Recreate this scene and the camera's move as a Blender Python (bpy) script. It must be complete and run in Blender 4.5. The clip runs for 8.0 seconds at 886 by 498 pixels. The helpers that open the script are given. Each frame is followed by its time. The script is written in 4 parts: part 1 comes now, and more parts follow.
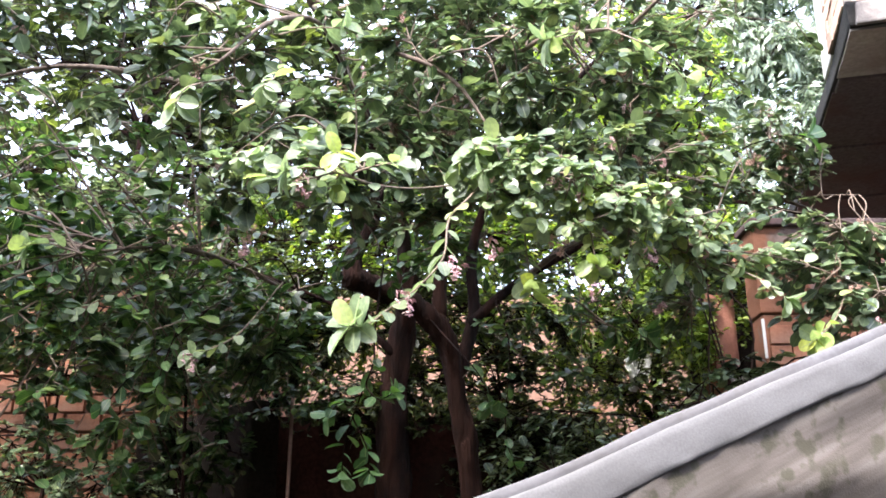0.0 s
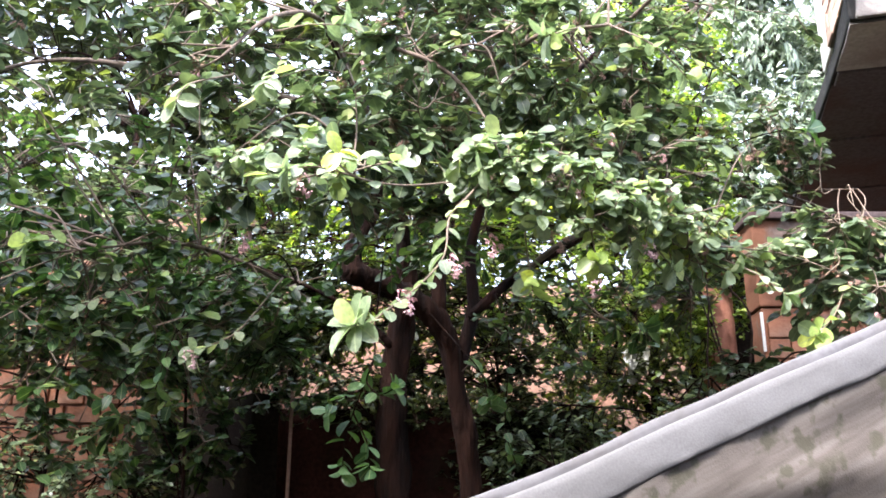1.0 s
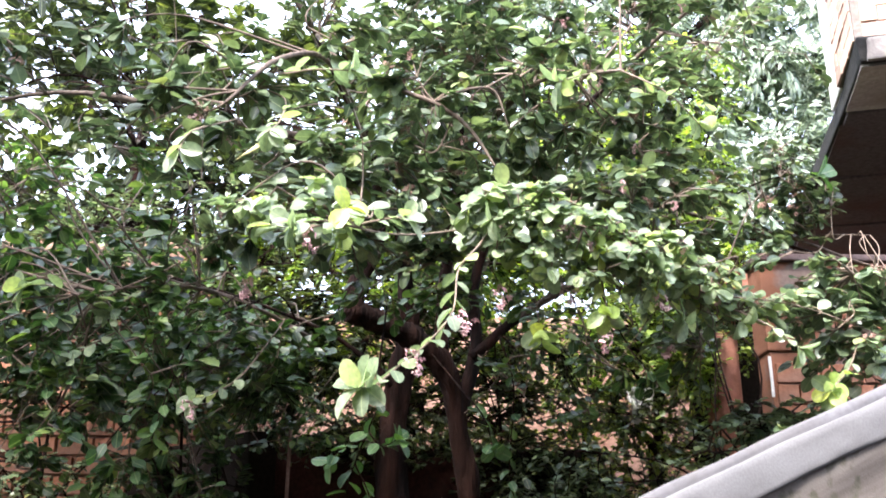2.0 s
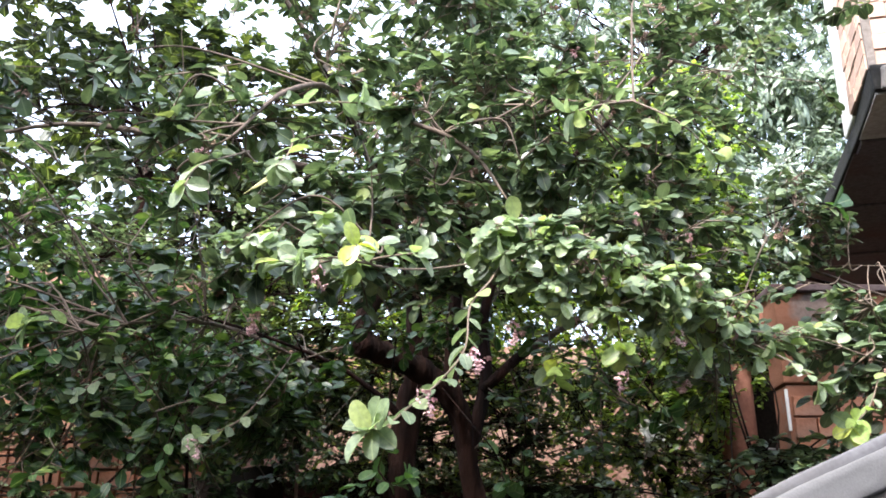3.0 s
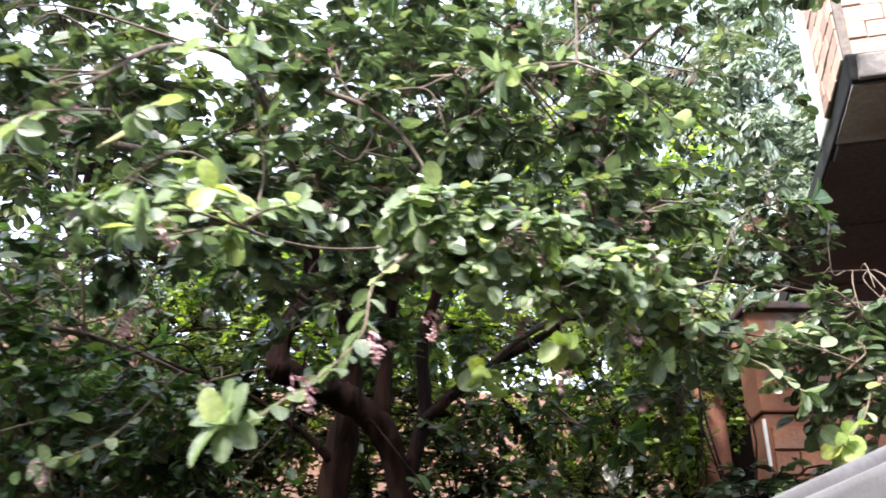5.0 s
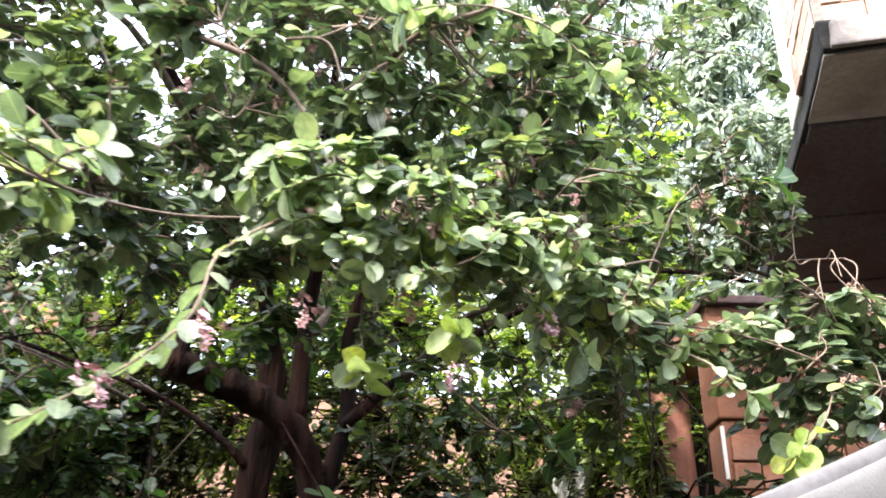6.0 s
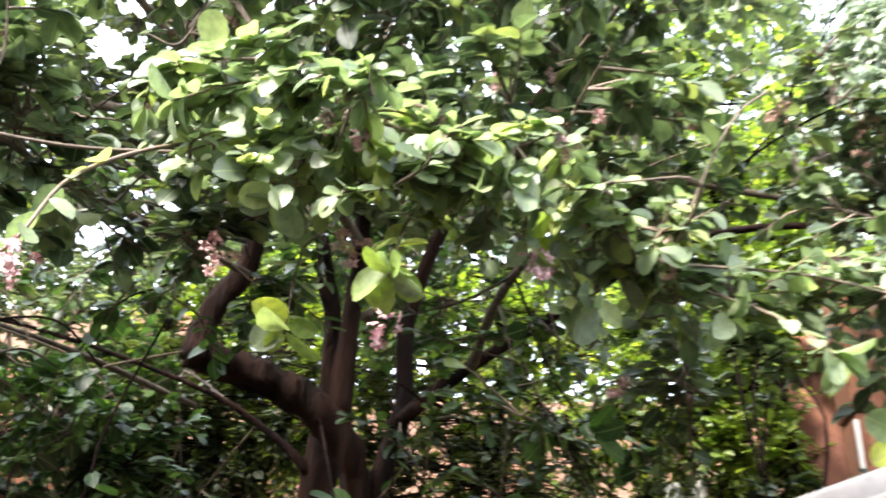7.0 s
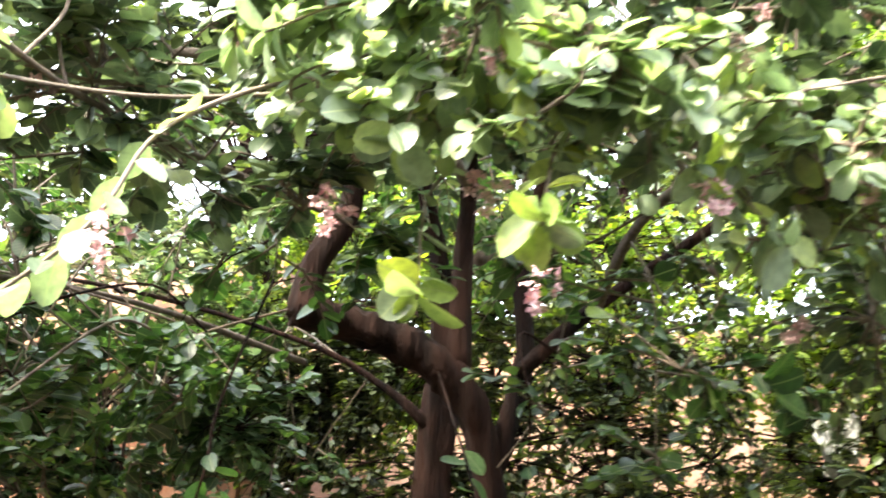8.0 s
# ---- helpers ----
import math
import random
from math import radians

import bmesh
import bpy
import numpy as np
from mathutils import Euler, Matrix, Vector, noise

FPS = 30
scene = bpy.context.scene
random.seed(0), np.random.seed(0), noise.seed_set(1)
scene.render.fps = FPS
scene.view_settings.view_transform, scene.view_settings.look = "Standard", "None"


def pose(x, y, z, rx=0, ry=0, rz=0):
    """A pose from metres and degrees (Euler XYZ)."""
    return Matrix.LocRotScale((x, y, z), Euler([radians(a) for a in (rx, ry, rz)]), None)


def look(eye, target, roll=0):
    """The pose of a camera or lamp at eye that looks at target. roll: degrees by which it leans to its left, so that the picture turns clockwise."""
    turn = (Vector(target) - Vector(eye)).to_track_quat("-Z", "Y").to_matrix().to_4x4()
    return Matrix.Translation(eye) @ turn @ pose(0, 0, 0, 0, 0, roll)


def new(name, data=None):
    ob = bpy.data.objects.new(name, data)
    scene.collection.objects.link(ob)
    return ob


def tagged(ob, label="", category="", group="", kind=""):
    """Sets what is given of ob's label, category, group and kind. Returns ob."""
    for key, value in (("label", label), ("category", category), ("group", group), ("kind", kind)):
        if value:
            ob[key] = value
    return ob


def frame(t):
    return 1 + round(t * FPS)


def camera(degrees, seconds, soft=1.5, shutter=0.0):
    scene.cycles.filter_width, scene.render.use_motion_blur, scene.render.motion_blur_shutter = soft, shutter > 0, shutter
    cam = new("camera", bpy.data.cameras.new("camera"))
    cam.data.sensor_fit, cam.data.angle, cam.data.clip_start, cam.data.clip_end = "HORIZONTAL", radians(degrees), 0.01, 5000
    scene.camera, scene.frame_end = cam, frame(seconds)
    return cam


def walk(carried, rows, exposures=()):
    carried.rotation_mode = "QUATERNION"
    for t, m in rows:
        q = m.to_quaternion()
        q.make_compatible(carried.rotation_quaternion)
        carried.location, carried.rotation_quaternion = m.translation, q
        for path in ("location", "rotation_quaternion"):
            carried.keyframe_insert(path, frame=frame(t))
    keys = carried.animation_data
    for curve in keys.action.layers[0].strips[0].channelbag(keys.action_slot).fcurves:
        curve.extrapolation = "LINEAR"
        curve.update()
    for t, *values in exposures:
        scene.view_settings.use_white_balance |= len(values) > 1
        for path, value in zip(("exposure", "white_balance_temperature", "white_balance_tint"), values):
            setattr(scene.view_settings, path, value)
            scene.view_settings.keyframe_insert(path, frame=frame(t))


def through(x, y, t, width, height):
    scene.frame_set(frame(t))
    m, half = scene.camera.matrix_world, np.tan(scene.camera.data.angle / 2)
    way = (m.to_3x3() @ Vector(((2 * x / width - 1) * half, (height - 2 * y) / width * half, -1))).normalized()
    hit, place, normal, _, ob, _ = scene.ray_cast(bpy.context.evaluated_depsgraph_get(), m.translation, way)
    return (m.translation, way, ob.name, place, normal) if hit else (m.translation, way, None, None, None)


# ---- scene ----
cam = camera(51.4, 8.0, soft=1.68, shutter=0.5)
PATH = [
    (0, (0.000, 0.000, 1.600), (-0.001, 1.902, 2.219), 0.0),
    (0.5, (-0.004, -0.005, 1.606), (-0.003, 1.900, 2.215), -0.1),
    (1, (-0.009, -0.011, 1.626), (-0.004, 1.899, 2.218), -0.1),
    (1.5, (-0.029, 0.005, 1.655), (-0.017, 1.914, 2.251), 0.1),
    (2, (-0.044, 0.022, 1.740), (-0.028, 1.923, 2.363), 0.4),
    (3.5, (-0.081, 0.138, 1.793), (-0.082, 2.015, 2.483), 0.3),
    (4, (-0.141, 0.273, 1.811), (-0.075, 2.141, 2.522), -0.4),
    (4.5, (-0.071, 0.408, 1.775), (0.009, 2.255, 2.539), -0.4),
    (5, (0.108, 0.544, 1.722), (0.159, 2.366, 2.545), -0.3),
    (5.2, (0.176, 0.610, 1.737), (0.228, 2.431, 2.563), -0.2),
    (6.3, (0.408, 0.995, 1.807), (0.469, 2.805, 2.656), 0.3),
    (6.5, (0.478, 1.094, 1.811), (0.459, 2.895, 2.680), 0.7),
    (7, (0.695, 1.327, 1.844), (0.359, 3.098, 2.710), 3.2),
    (7.5, (0.681, 1.396, 1.911), (0.227, 3.187, 2.676), 3.1),
    (8, (0.573, 1.492, 1.948), (0.054, 3.284, 2.667), 1.6),
]
EXPOSURES = [(0.0, 2.86, 6250, 15), (1.5, 2.94, 6250, 15), (2.2, 2.9, 6250, 15), (3.5, 2.18, 6200, 10), (4.5, 2.26, 6300, 13), (6.5, 3.03, 6650, 12), (7.0, 3.05, 6800, 9), (7.5, 3.34, 6950, 5), (8.0, 3.76, 7200, 4)]
walk(cam, [(t, look(eye, target, roll)) for t, eye, target, roll in PATH], EXPOSURES)

# ---- world and light ----
SUN_ELEVATION, SUN_AZIMUTH = radians(51), radians(214)   # azimuth clockwise from +y
world = bpy.data.worlds.new("sky")
scene.world = world
world.use_nodes = True
wn = world.node_tree.nodes
sky = wn.new("ShaderNodeTexSky")
sky.sky_type, sky.sun_disc = "NISHITA", False
sky.sun_elevation, sky.sun_rotation = SUN_ELEVATION, SUN_AZIMUTH
sky.air_density, sky.dust_density, sky.ozone_density = 0.7, 6.0, 0.6
haze = wn.new("ShaderNodeMix")   # thin white cloud over the blue
haze.data_type = "RGBA"
next(s for s in haze.inputs if s.name == "Factor" and s.enabled).default_value = 0.5
next(s for s in haze.inputs if s.name == "B" and s.enabled).default_value = (6.6, 7.4, 8.9, 1)
world.node_tree.links.new(sky.outputs["Color"], next(s for s in haze.inputs if s.name == "A" and s.enabled))
world.node_tree.links.new(next(s for s in haze.outputs if s.enabled), wn["Background"].inputs["Color"])
wn["Background"].inputs["Strength"].default_value = 0.15
sun = new("sun", bpy.data.lights.new("sun", "SUN"))
sun.data.energy, sun.data.angle, sun.data.color = 1.8, radians(9), (1.0, 0.96, 0.9)
sun_way = Vector((math.sin(SUN_AZIMUTH) * math.cos(SUN_ELEVATION), math.cos(SUN_AZIMUTH) * math.cos(SUN_ELEVATION), math.sin(SUN_ELEVATION)))
sun.matrix_world = look(sun_way * 30, (0, 0, 0))


# ---- materials ----
def material(name):
    m = bpy.data.materials.new(name)
    m.use_nodes = True
    return m, m.node_tree, m.node_tree.nodes, m.node_tree.nodes["Principled BSDF"]


def ramp(tree, source, stops):
    r = tree.nodes.new("ShaderNodeValToRGB")
    e = r.color_ramp.elements
    while len(e) < len(stops):
        e.new(0.5)
    for k, (at, colour) in enumerate(stops):
        e[k].position, e[k].color = at, (*colour, 1)
    tree.links.new(source, r.inputs["Fac"])
    return r.outputs["Color"]


def texture(tree, kind, scale, detail=4.0, stretch=None):
    n = tree.nodes.new("ShaderNodeTex" + kind)
    n.inputs["Scale"].default_value = scale
    if kind == "Noise":
        n.inputs["Detail"].default_value = detail
    c = tree.nodes.new("ShaderNodeTexCoord")
    if stretch:
        mp = tree.nodes.new("ShaderNodeMapping")
        mp.inputs["Scale"].default_value = stretch
        tree.links.new(c.outputs["Object"], mp.inputs["Vector"])
        tree.links.new(mp.outputs["Vector"], n.inputs["Vector"])
    else:
        tree.links.new(c.outputs["Object"], n.inputs["Vector"])
    return n


def mixed(tree, fac, a, b, mode="MIX"):
    n = tree.nodes.new("ShaderNodeMix")
    n.data_type, n.blend_type = "RGBA", mode
    for key, value in (("Factor", fac), ("A", a), ("B", b)):
        socket = next(s for s in n.inputs if s.name == key and s.enabled)
        if isinstance(value, (int, float)):
            socket.default_value = value
        elif isinstance(value, tuple):
            socket.default_value = (*value, 1)
        else:
            tree.links.new(value, socket)
    return next(s for s in n.outputs if s.enabled)


def bumped(tree, bsdf, height, strength, distance=0.01):
    b = tree.nodes.new("ShaderNodeBump")
    b.inputs["Strength"].default_value, b.inputs["Distance"].default_value = strength, distance
    tree.links.new(height, b.inputs["Height"])
    tree.links.new(b.outputs["Normal"], bsdf.inputs["Normal"])


def arithmetic(tree, operation, a, b=0.0):
    n = tree.nodes.new("ShaderNodeMath")
    n.operation = operation
    for socket, value in zip(n.inputs, (a, b)):
        if isinstance(value, (int, float)):
            socket.default_value = value
        else:
            tree.links.new(value, socket)
    return n.outputs[0]


def leaf_material(name, stops, through, single=False, rough=0.4, share=0.35):
    """A waxy leaf: gloss on the blade, colour that differs from leaf to leaf, light shining through."""
    m, tree, nodes, bsdf = material(name)
    if single:
        rnd = nodes.new("ShaderNodeObjectInfo").outputs["Random"]
    else:
        rnd = nodes.new("ShaderNodeNewGeometry").outputs["Random Per Island"]
    base = ramp(tree, rnd, stops)
    spots = texture(tree, "Noise", 5.0 if single else 45.0, 4.0)
    shade = ramp(tree, spots.outputs["Fac"], [(0.35, (0.72, 0.74, 0.7)), (0.62, (1.12, 1.1, 1.05))])
    colour = mixed(tree, 1.0, base, shade, "MULTIPLY")
    uv = nodes.new("ShaderNodeSeparateXYZ")
    tree.links.new(nodes.new("ShaderNodeTexCoord").outputs["UV"], uv.inputs[0])
    across = arithmetic(tree, "ABSOLUTE", arithmetic(tree, "SUBTRACT", uv.outputs["Y"], 0.5))
    rib = arithmetic(tree, "LESS_THAN", across, 0.022)
    side_vein = arithmetic(tree, "GREATER_THAN", arithmetic(tree, "SINE", arithmetic(tree, "MULTIPLY", arithmetic(tree, "SUBTRACT", uv.outputs["X"], arithmetic(tree, "MULTIPLY", across, 0.8)), 50.0)), 0.93)
    veins = arithmetic(tree, "MAXIMUM", arithmetic(tree, "MULTIPLY", rib, 0.5), arithmetic(tree, "MULTIPLY", side_vein, 0.16))
    colour = mixed(tree, veins, colour, (0.32, 0.37, 0.2))
    tree.links.new(colour, bsdf.inputs["Base Color"])
    bsdf.inputs["Roughness"].default_value = rough
    bsdf.inputs["Specular IOR Level"].default_value = 0.7
    bumped(tree, bsdf, spots.outputs["Fac"], 0.25, 0.004)
    glow = nodes.new("ShaderNodeBsdfTranslucent")
    tree.links.new(mixed(tree, 1.0, colour, through, "MULTIPLY"), glow.inputs["Color"])
    both = nodes.new("ShaderNodeMixShader")
    both.inputs["Fac"].default_value = share
    tree.links.new(bsdf.outputs[0], both.inputs[1])
    tree.links.new(glow.outputs[0], both.inputs[2])
    tree.links.new(both.outputs[0], nodes["Material Output"].inputs["Surface"])
    return m


GREENS = [(0.0, (0.014, 0.036, 0.016)), (0.35, (0.074, 0.116, 0.062)), (0.7, (0.156, 0.215, 0.122)), (0.92, (0.212, 0.274, 0.138)), (0.99, (0.270, 0.315, 0.110))]
leaf_green = leaf_material("leaf_green", GREENS, (1.3, 1.4, 0.9), share=0.25, rough=0.36)
# pale new growth of the front sprays, with sky sheen lightened in
leaf_front = leaf_material("leaf_front", [(0.0, (0.142, 0.190, 0.122)), (0.45, (0.230, 0.295, 0.186)), (0.8, (0.315, 0.390, 0.250)), (0.97, (0.37, 0.435, 0.17))], (1.3, 1.45, 0.9), single=True, share=0.38, rough=0.36)
# darker copy for sprays under the canopy, their shade put into the green
leaf_spray_shade = leaf_material("leaf_spray_shade", [(0.0, (0.035, 0.085, 0.036)), (0.5, (0.075, 0.155, 0.065)), (0.9, (0.13, 0.23, 0.085))], (1.5, 1.9, 0.6), single=True, share=0.3)
leaf_lime = leaf_material("leaf_lime", [(0.0, (0.25, 0.35, 0.13)), (0.5, (0.34, 0.45, 0.15)), (0.95, (0.48, 0.54, 0.12))], (1.4, 1.5, 0.6), single=True, share=0.36)
# backdrop leaves, the dimness behind the tree darkened into their greens
leaf_dark_shade = leaf_material("leaf_dark_shade", [(0.0, (0.012, 0.024, 0.010)), (0.6, (0.030, 0.048, 0.018)), (0.95, (0.09, 0.115, 0.034))], (2.0, 2.1, 0.7), share=0.25, rough=0.5)
# green with the shade under the flowering tree darkened into it
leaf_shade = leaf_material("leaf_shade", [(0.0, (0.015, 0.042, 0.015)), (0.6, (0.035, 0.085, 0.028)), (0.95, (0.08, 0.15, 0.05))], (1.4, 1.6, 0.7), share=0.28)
# sunlight through the blades is brightened into this yellow-green
leaf_sunlit = leaf_material("leaf_sunlit", [(0.0, (0.09, 0.16, 0.035)), (0.5, (0.19, 0.29, 0.065)), (0.95, (0.37, 0.45, 0.11))], (1.7, 1.8, 0.7), share=0.38)
# subdued version of the same backlit glow, also held in the colour
leaf_glow = leaf_material("leaf_glow", [(0.0, (0.04, 0.08, 0.018)), (0.5, (0.09, 0.155, 0.035)), (0.9, (0.2, 0.27, 0.055)), (0.98, (0.36, 0.4, 0.08))], (2.0, 2.1, 0.6), share=0.4)
# sky glints on the long leaves are lightened into the base colour
leaf_glint = leaf_material("leaf_glint", [(0.0, (0.05, 0.085, 0.068)), (0.5, (0.17, 0.22, 0.18)), (0.95, (0.4, 0.46, 0.4))], (1.5, 1.7, 1.0), rough=0.22)

# young leaves: paler by growth, and lightened further for the sky's sheen
leaf_young = leaf_material("leaf_young", [(0.0, (0.110, 0.152, 0.104)), (0.4, (0.192, 0.262, 0.162)), (0.75, (0.285, 0.368, 0.226)), (0.92, (0.360, 0.435, 0.196)), (0.99, (0.420, 0.465, 0.120))], (1.3, 1.4, 0.85), share=0.42, rough=0.36)
# greener copy of the crown leaf, inner-crown shade darkened into its colour
leaf_dimmed = leaf_material("leaf_dimmed", [(0.0, (0.010, 0.034, 0.009)), (0.45, (0.031, 0.082, 0.022)), (0.8, (0.085, 0.17, 0.05)), (0.97, (0.22, 0.31, 0.085))], (1.35, 1.5, 0.7), share=0.28, rough=0.4)

# near-black because the crown's deep shade is put into the bark colour
bark, tree_, nodes_, b_ = material("bark")
grain = texture(tree_, "Noise", 14.0, 6.0, (1, 1, 0.25))
patch = texture(tree_, "Noise", 4.0, 3.0)
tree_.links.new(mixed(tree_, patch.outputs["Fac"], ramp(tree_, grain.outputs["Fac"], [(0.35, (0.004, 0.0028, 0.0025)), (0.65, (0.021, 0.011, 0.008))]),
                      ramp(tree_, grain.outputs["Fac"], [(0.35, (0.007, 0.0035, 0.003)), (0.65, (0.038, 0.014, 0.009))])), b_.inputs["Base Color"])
b_.inputs["Roughness"].default_value = 0.9
b_.inputs["Specular IOR Level"].default_value = 0.15
ridges = texture(tree_, "Noise", 38.0, 6.0, (1, 1, 0.12))
bumped(tree_, b_, mixed(tree_, 0.5, grain.outputs["Fac"], ridges.outputs["Fac"]), 1.0, 0.05)

twig_bark, tree_, nodes_, b_ = material("twig_bark")
grain = texture(tree_, "Noise", 60.0, 4.0)
tree_.links.new(ramp(tree_, grain.outputs["Fac"], [(0.3, (0.085, 0.06, 0.042)), (0.7, (0.23, 0.175, 0.13))]), b_.inputs["Base Color"])
b_.inputs["Roughness"].default_value = 0.7

bough_bark, tree_, nodes_, b_ = material("bough_bark")
grain = texture(tree_, "Noise", 45.0, 5.0)
tree_.links.new(ramp(tree_, grain.outputs["Fac"], [(0.3, (0.055, 0.038, 0.027)), (0.7, (0.16, 0.115, 0.085))]), b_.inputs["Base Color"])
b_.inputs["Roughness"].default_value = 0.8
bumped(tree_, b_, grain.outputs["Fac"], 0.5, 0.006)

petal, tree_, nodes_, b_ = material("petal_pink")
grain = texture(tree_, "Noise", 90.0, 3.0)
tree_.links.new(ramp(tree_, grain.outputs["Fac"], [(0.3, (0.55, 0.27, 0.31)), (0.7, (0.82, 0.58, 0.58))]), b_.inputs["Base Color"])
b_.inputs["Roughness"].default_value = 0.6

petal_dry, tree_, nodes_, b_ = material("petal_dry")
grain = texture(tree_, "Noise", 90.0, 3.0)
tree_.links.new(ramp(tree_, grain.outputs["Fac"], [(0.3, (0.16, 0.08, 0.06)), (0.7, (0.4, 0.26, 0.2))]), b_.inputs["Base Color"])
b_.inputs["Roughness"].default_value = 0.75

dry_leaf, tree_, nodes_, b_ = material("dry_leaf")
grain = texture(tree_, "Noise", 40.0, 4.0)
tree_.links.new(ramp(tree_, grain.outputs["Fac"], [(0.3, (0.28, 0.27, 0.11)), (0.7, (0.45, 0.42, 0.2))]), b_.inputs["Base Color"])
b_.inputs["Roughness"].default_value = 0.6


def wall_material(name, dark, light, stain, rough=0.9, relief=0.5, single=False, gloss=0.3, edges=(0.45, 0.66)):
    """Masonry: fine grain, broad stains, and a tone of its own for each piece."""
    m, tree, nodes, bsdf = material(name)
    fine, broad = texture(tree, "Noise", 55.0, 6.0), texture(tree, "Noise", 3.5, 4.0)
    colour = ramp(tree, fine.outputs["Fac"], [(0.3, dark), (0.7, light)])
    marks = ramp(tree, broad.outputs["Fac"], [(edges[0], (0, 0, 0)), (edges[1], (0.75, 0.75, 0.75))])
    colour = mixed(tree, marks, colour, stain)
    if single:
        tone = ramp(tree, nodes.new("ShaderNodeObjectInfo").outputs["Random"], [(0.0, (0.7, 0.66, 0.64)), (1.0, (1.2, 1.12, 1.05))])
        colour = mixed(tree, 1.0, colour, tone, "MULTIPLY")
    tree.links.new(colour, bsdf.inputs["Base Color"])
    bsdf.inputs["Roughness"].default_value = rough
    bsdf.inputs["Specular IOR Level"].default_value = gloss
    bumped(tree, bsdf, fine.outputs["Fac"], relief, 0.006)
    return m


clay = wall_material("clay_block", (0.34, 0.12, 0.06), (0.5, 0.21, 0.11), (0.4, 0.26, 0.18), single=True)
# the upper wall's brightness in the sun is lightened into this clay
clay_pale = wall_material("clay_pale", (0.46, 0.31, 0.24), (0.58, 0.42, 0.34), (0.52, 0.42, 0.36), single=True)
clay_dull = wall_material("clay_dull", (0.26, 0.115, 0.068), (0.38, 0.185, 0.115), (0.3, 0.21, 0.165), single=True)
slab_dark = wall_material("slab_dark", (0.010, 0.010, 0.010), (0.026, 0.025, 0.024), (0.012, 0.012, 0.010))
mortar = wall_material("mortar", (0.14, 0.12, 0.105), (0.24, 0.21, 0.19), (0.1, 0.086, 0.072))
concrete = wall_material("concrete", (0.2, 0.18, 0.17), (0.32, 0.3, 0.28), (0.1, 0.085, 0.08))
# lighter than the rest of the underside: bounced light in the colour
slab_bounce = wall_material("slab_bounce", (0.29, 0.26, 0.245), (0.41, 0.375, 0.355), (0.2, 0.16, 0.15))
# real stains, plus the shade below the slab darkened into the colour
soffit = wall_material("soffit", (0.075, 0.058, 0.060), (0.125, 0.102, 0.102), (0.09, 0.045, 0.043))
render_pink = wall_material("render_pink", (0.15, 0.108, 0.092), (0.225, 0.168, 0.145), (0.25, 0.092, 0.042), edges=(0.47, 0.52))
white_paint = wall_material("white_paint", (0.68, 0.67, 0.65), (0.82, 0.81, 0.79), (0.6, 0.56, 0.5), relief=0.2)
# near-black render: deep shade is put into the colour
shade_wall = wall_material("shade_wall", (0.01, 0.007, 0.0056), (0.021, 0.0155, 0.012), (0.014, 0.016, 0.009), gloss=0.05)
terracotta = wall_material("terracotta", (0.24, 0.1, 0.065), (0.34, 0.15, 0.1), (0.2, 0.09, 0.07))
soil = wall_material("soil", (0.04, 0.03, 0.021), (0.085, 0.062, 0.044), (0.035, 0.036, 0.018))

plaster_pale = wall_material("plaster_pale", (0.22, 0.13, 0.098), (0.32, 0.2, 0.155), (0.24, 0.115, 0.07))
# red plaster colour with the shade behind the trunk darkened in
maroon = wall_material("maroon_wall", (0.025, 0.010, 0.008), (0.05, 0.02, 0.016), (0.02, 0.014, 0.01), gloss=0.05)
# white cloth darkened in colour for shade that nothing here casts on it
canvas, tree_, nodes_, b_ = material("canvas_white")
weave, broad = texture(tree_, "Noise", 180.0, 3.0), texture(tree_, "Noise", 6.0, 5.0)
tree_.links.new(mixed(tree_, ramp(tree_, broad.outputs["Fac"], [(0.45, (0, 0, 0)), (0.75, (0.5, 0.5, 0.5))]),
                      ramp(tree_, weave.outputs["Fac"], [(0.3, (0.088, 0.086, 0.087)), (0.7, (0.114, 0.112, 0.113))]), (0.072, 0.069, 0.067)), b_.inputs["Base Color"])
b_.inputs["Roughness"].default_value = 0.75
bumped(tree_, b_, weave.outputs["Fac"], 0.2, 0.002)

canvas_grey = wall_material("canvas_grey", (0.095, 0.093, 0.098), (0.125, 0.123, 0.13), (0.085, 0.08, 0.078), relief=0.1)
# mildew spots over a colour that also holds the cloth's shade
canvas_mildew_shade, tree_, nodes_, b_ = material("canvas_mildew_shade")
weave, broad, mould = texture(tree_, "Noise", 160.0, 3.0), texture(tree_, "Noise", 3.0, 5.0, (1, 1, 0.1)), texture(tree_, "Noise", 16.0, 5.0)
along = broad.inputs["Vector"].links[0].from_node   # painted fold shading, as streaks that run with the hem
along.vector_type, along.inputs["Rotation"].default_value = "TEXTURE", (0, radians(-25), 0)
base_ = mixed(tree_, ramp(tree_, broad.outputs["Fac"], [(0.38, (0, 0, 0)), (0.6, (1, 1, 1))]), (0.07, 0.058, 0.048), (0.118, 0.103, 0.09))
tree_.links.new(mixed(tree_, ramp(tree_, mould.outputs["Fac"], [(0.54, (0, 0, 0)), (0.64, (0.85, 0.85, 0.85))]), base_, (0.045, 0.042, 0.024)), b_.inputs["Base Color"])
b_.inputs["Roughness"].default_value = 0.85
bumped(tree_, b_, weave.outputs["Fac"], 0.3, 0.003)


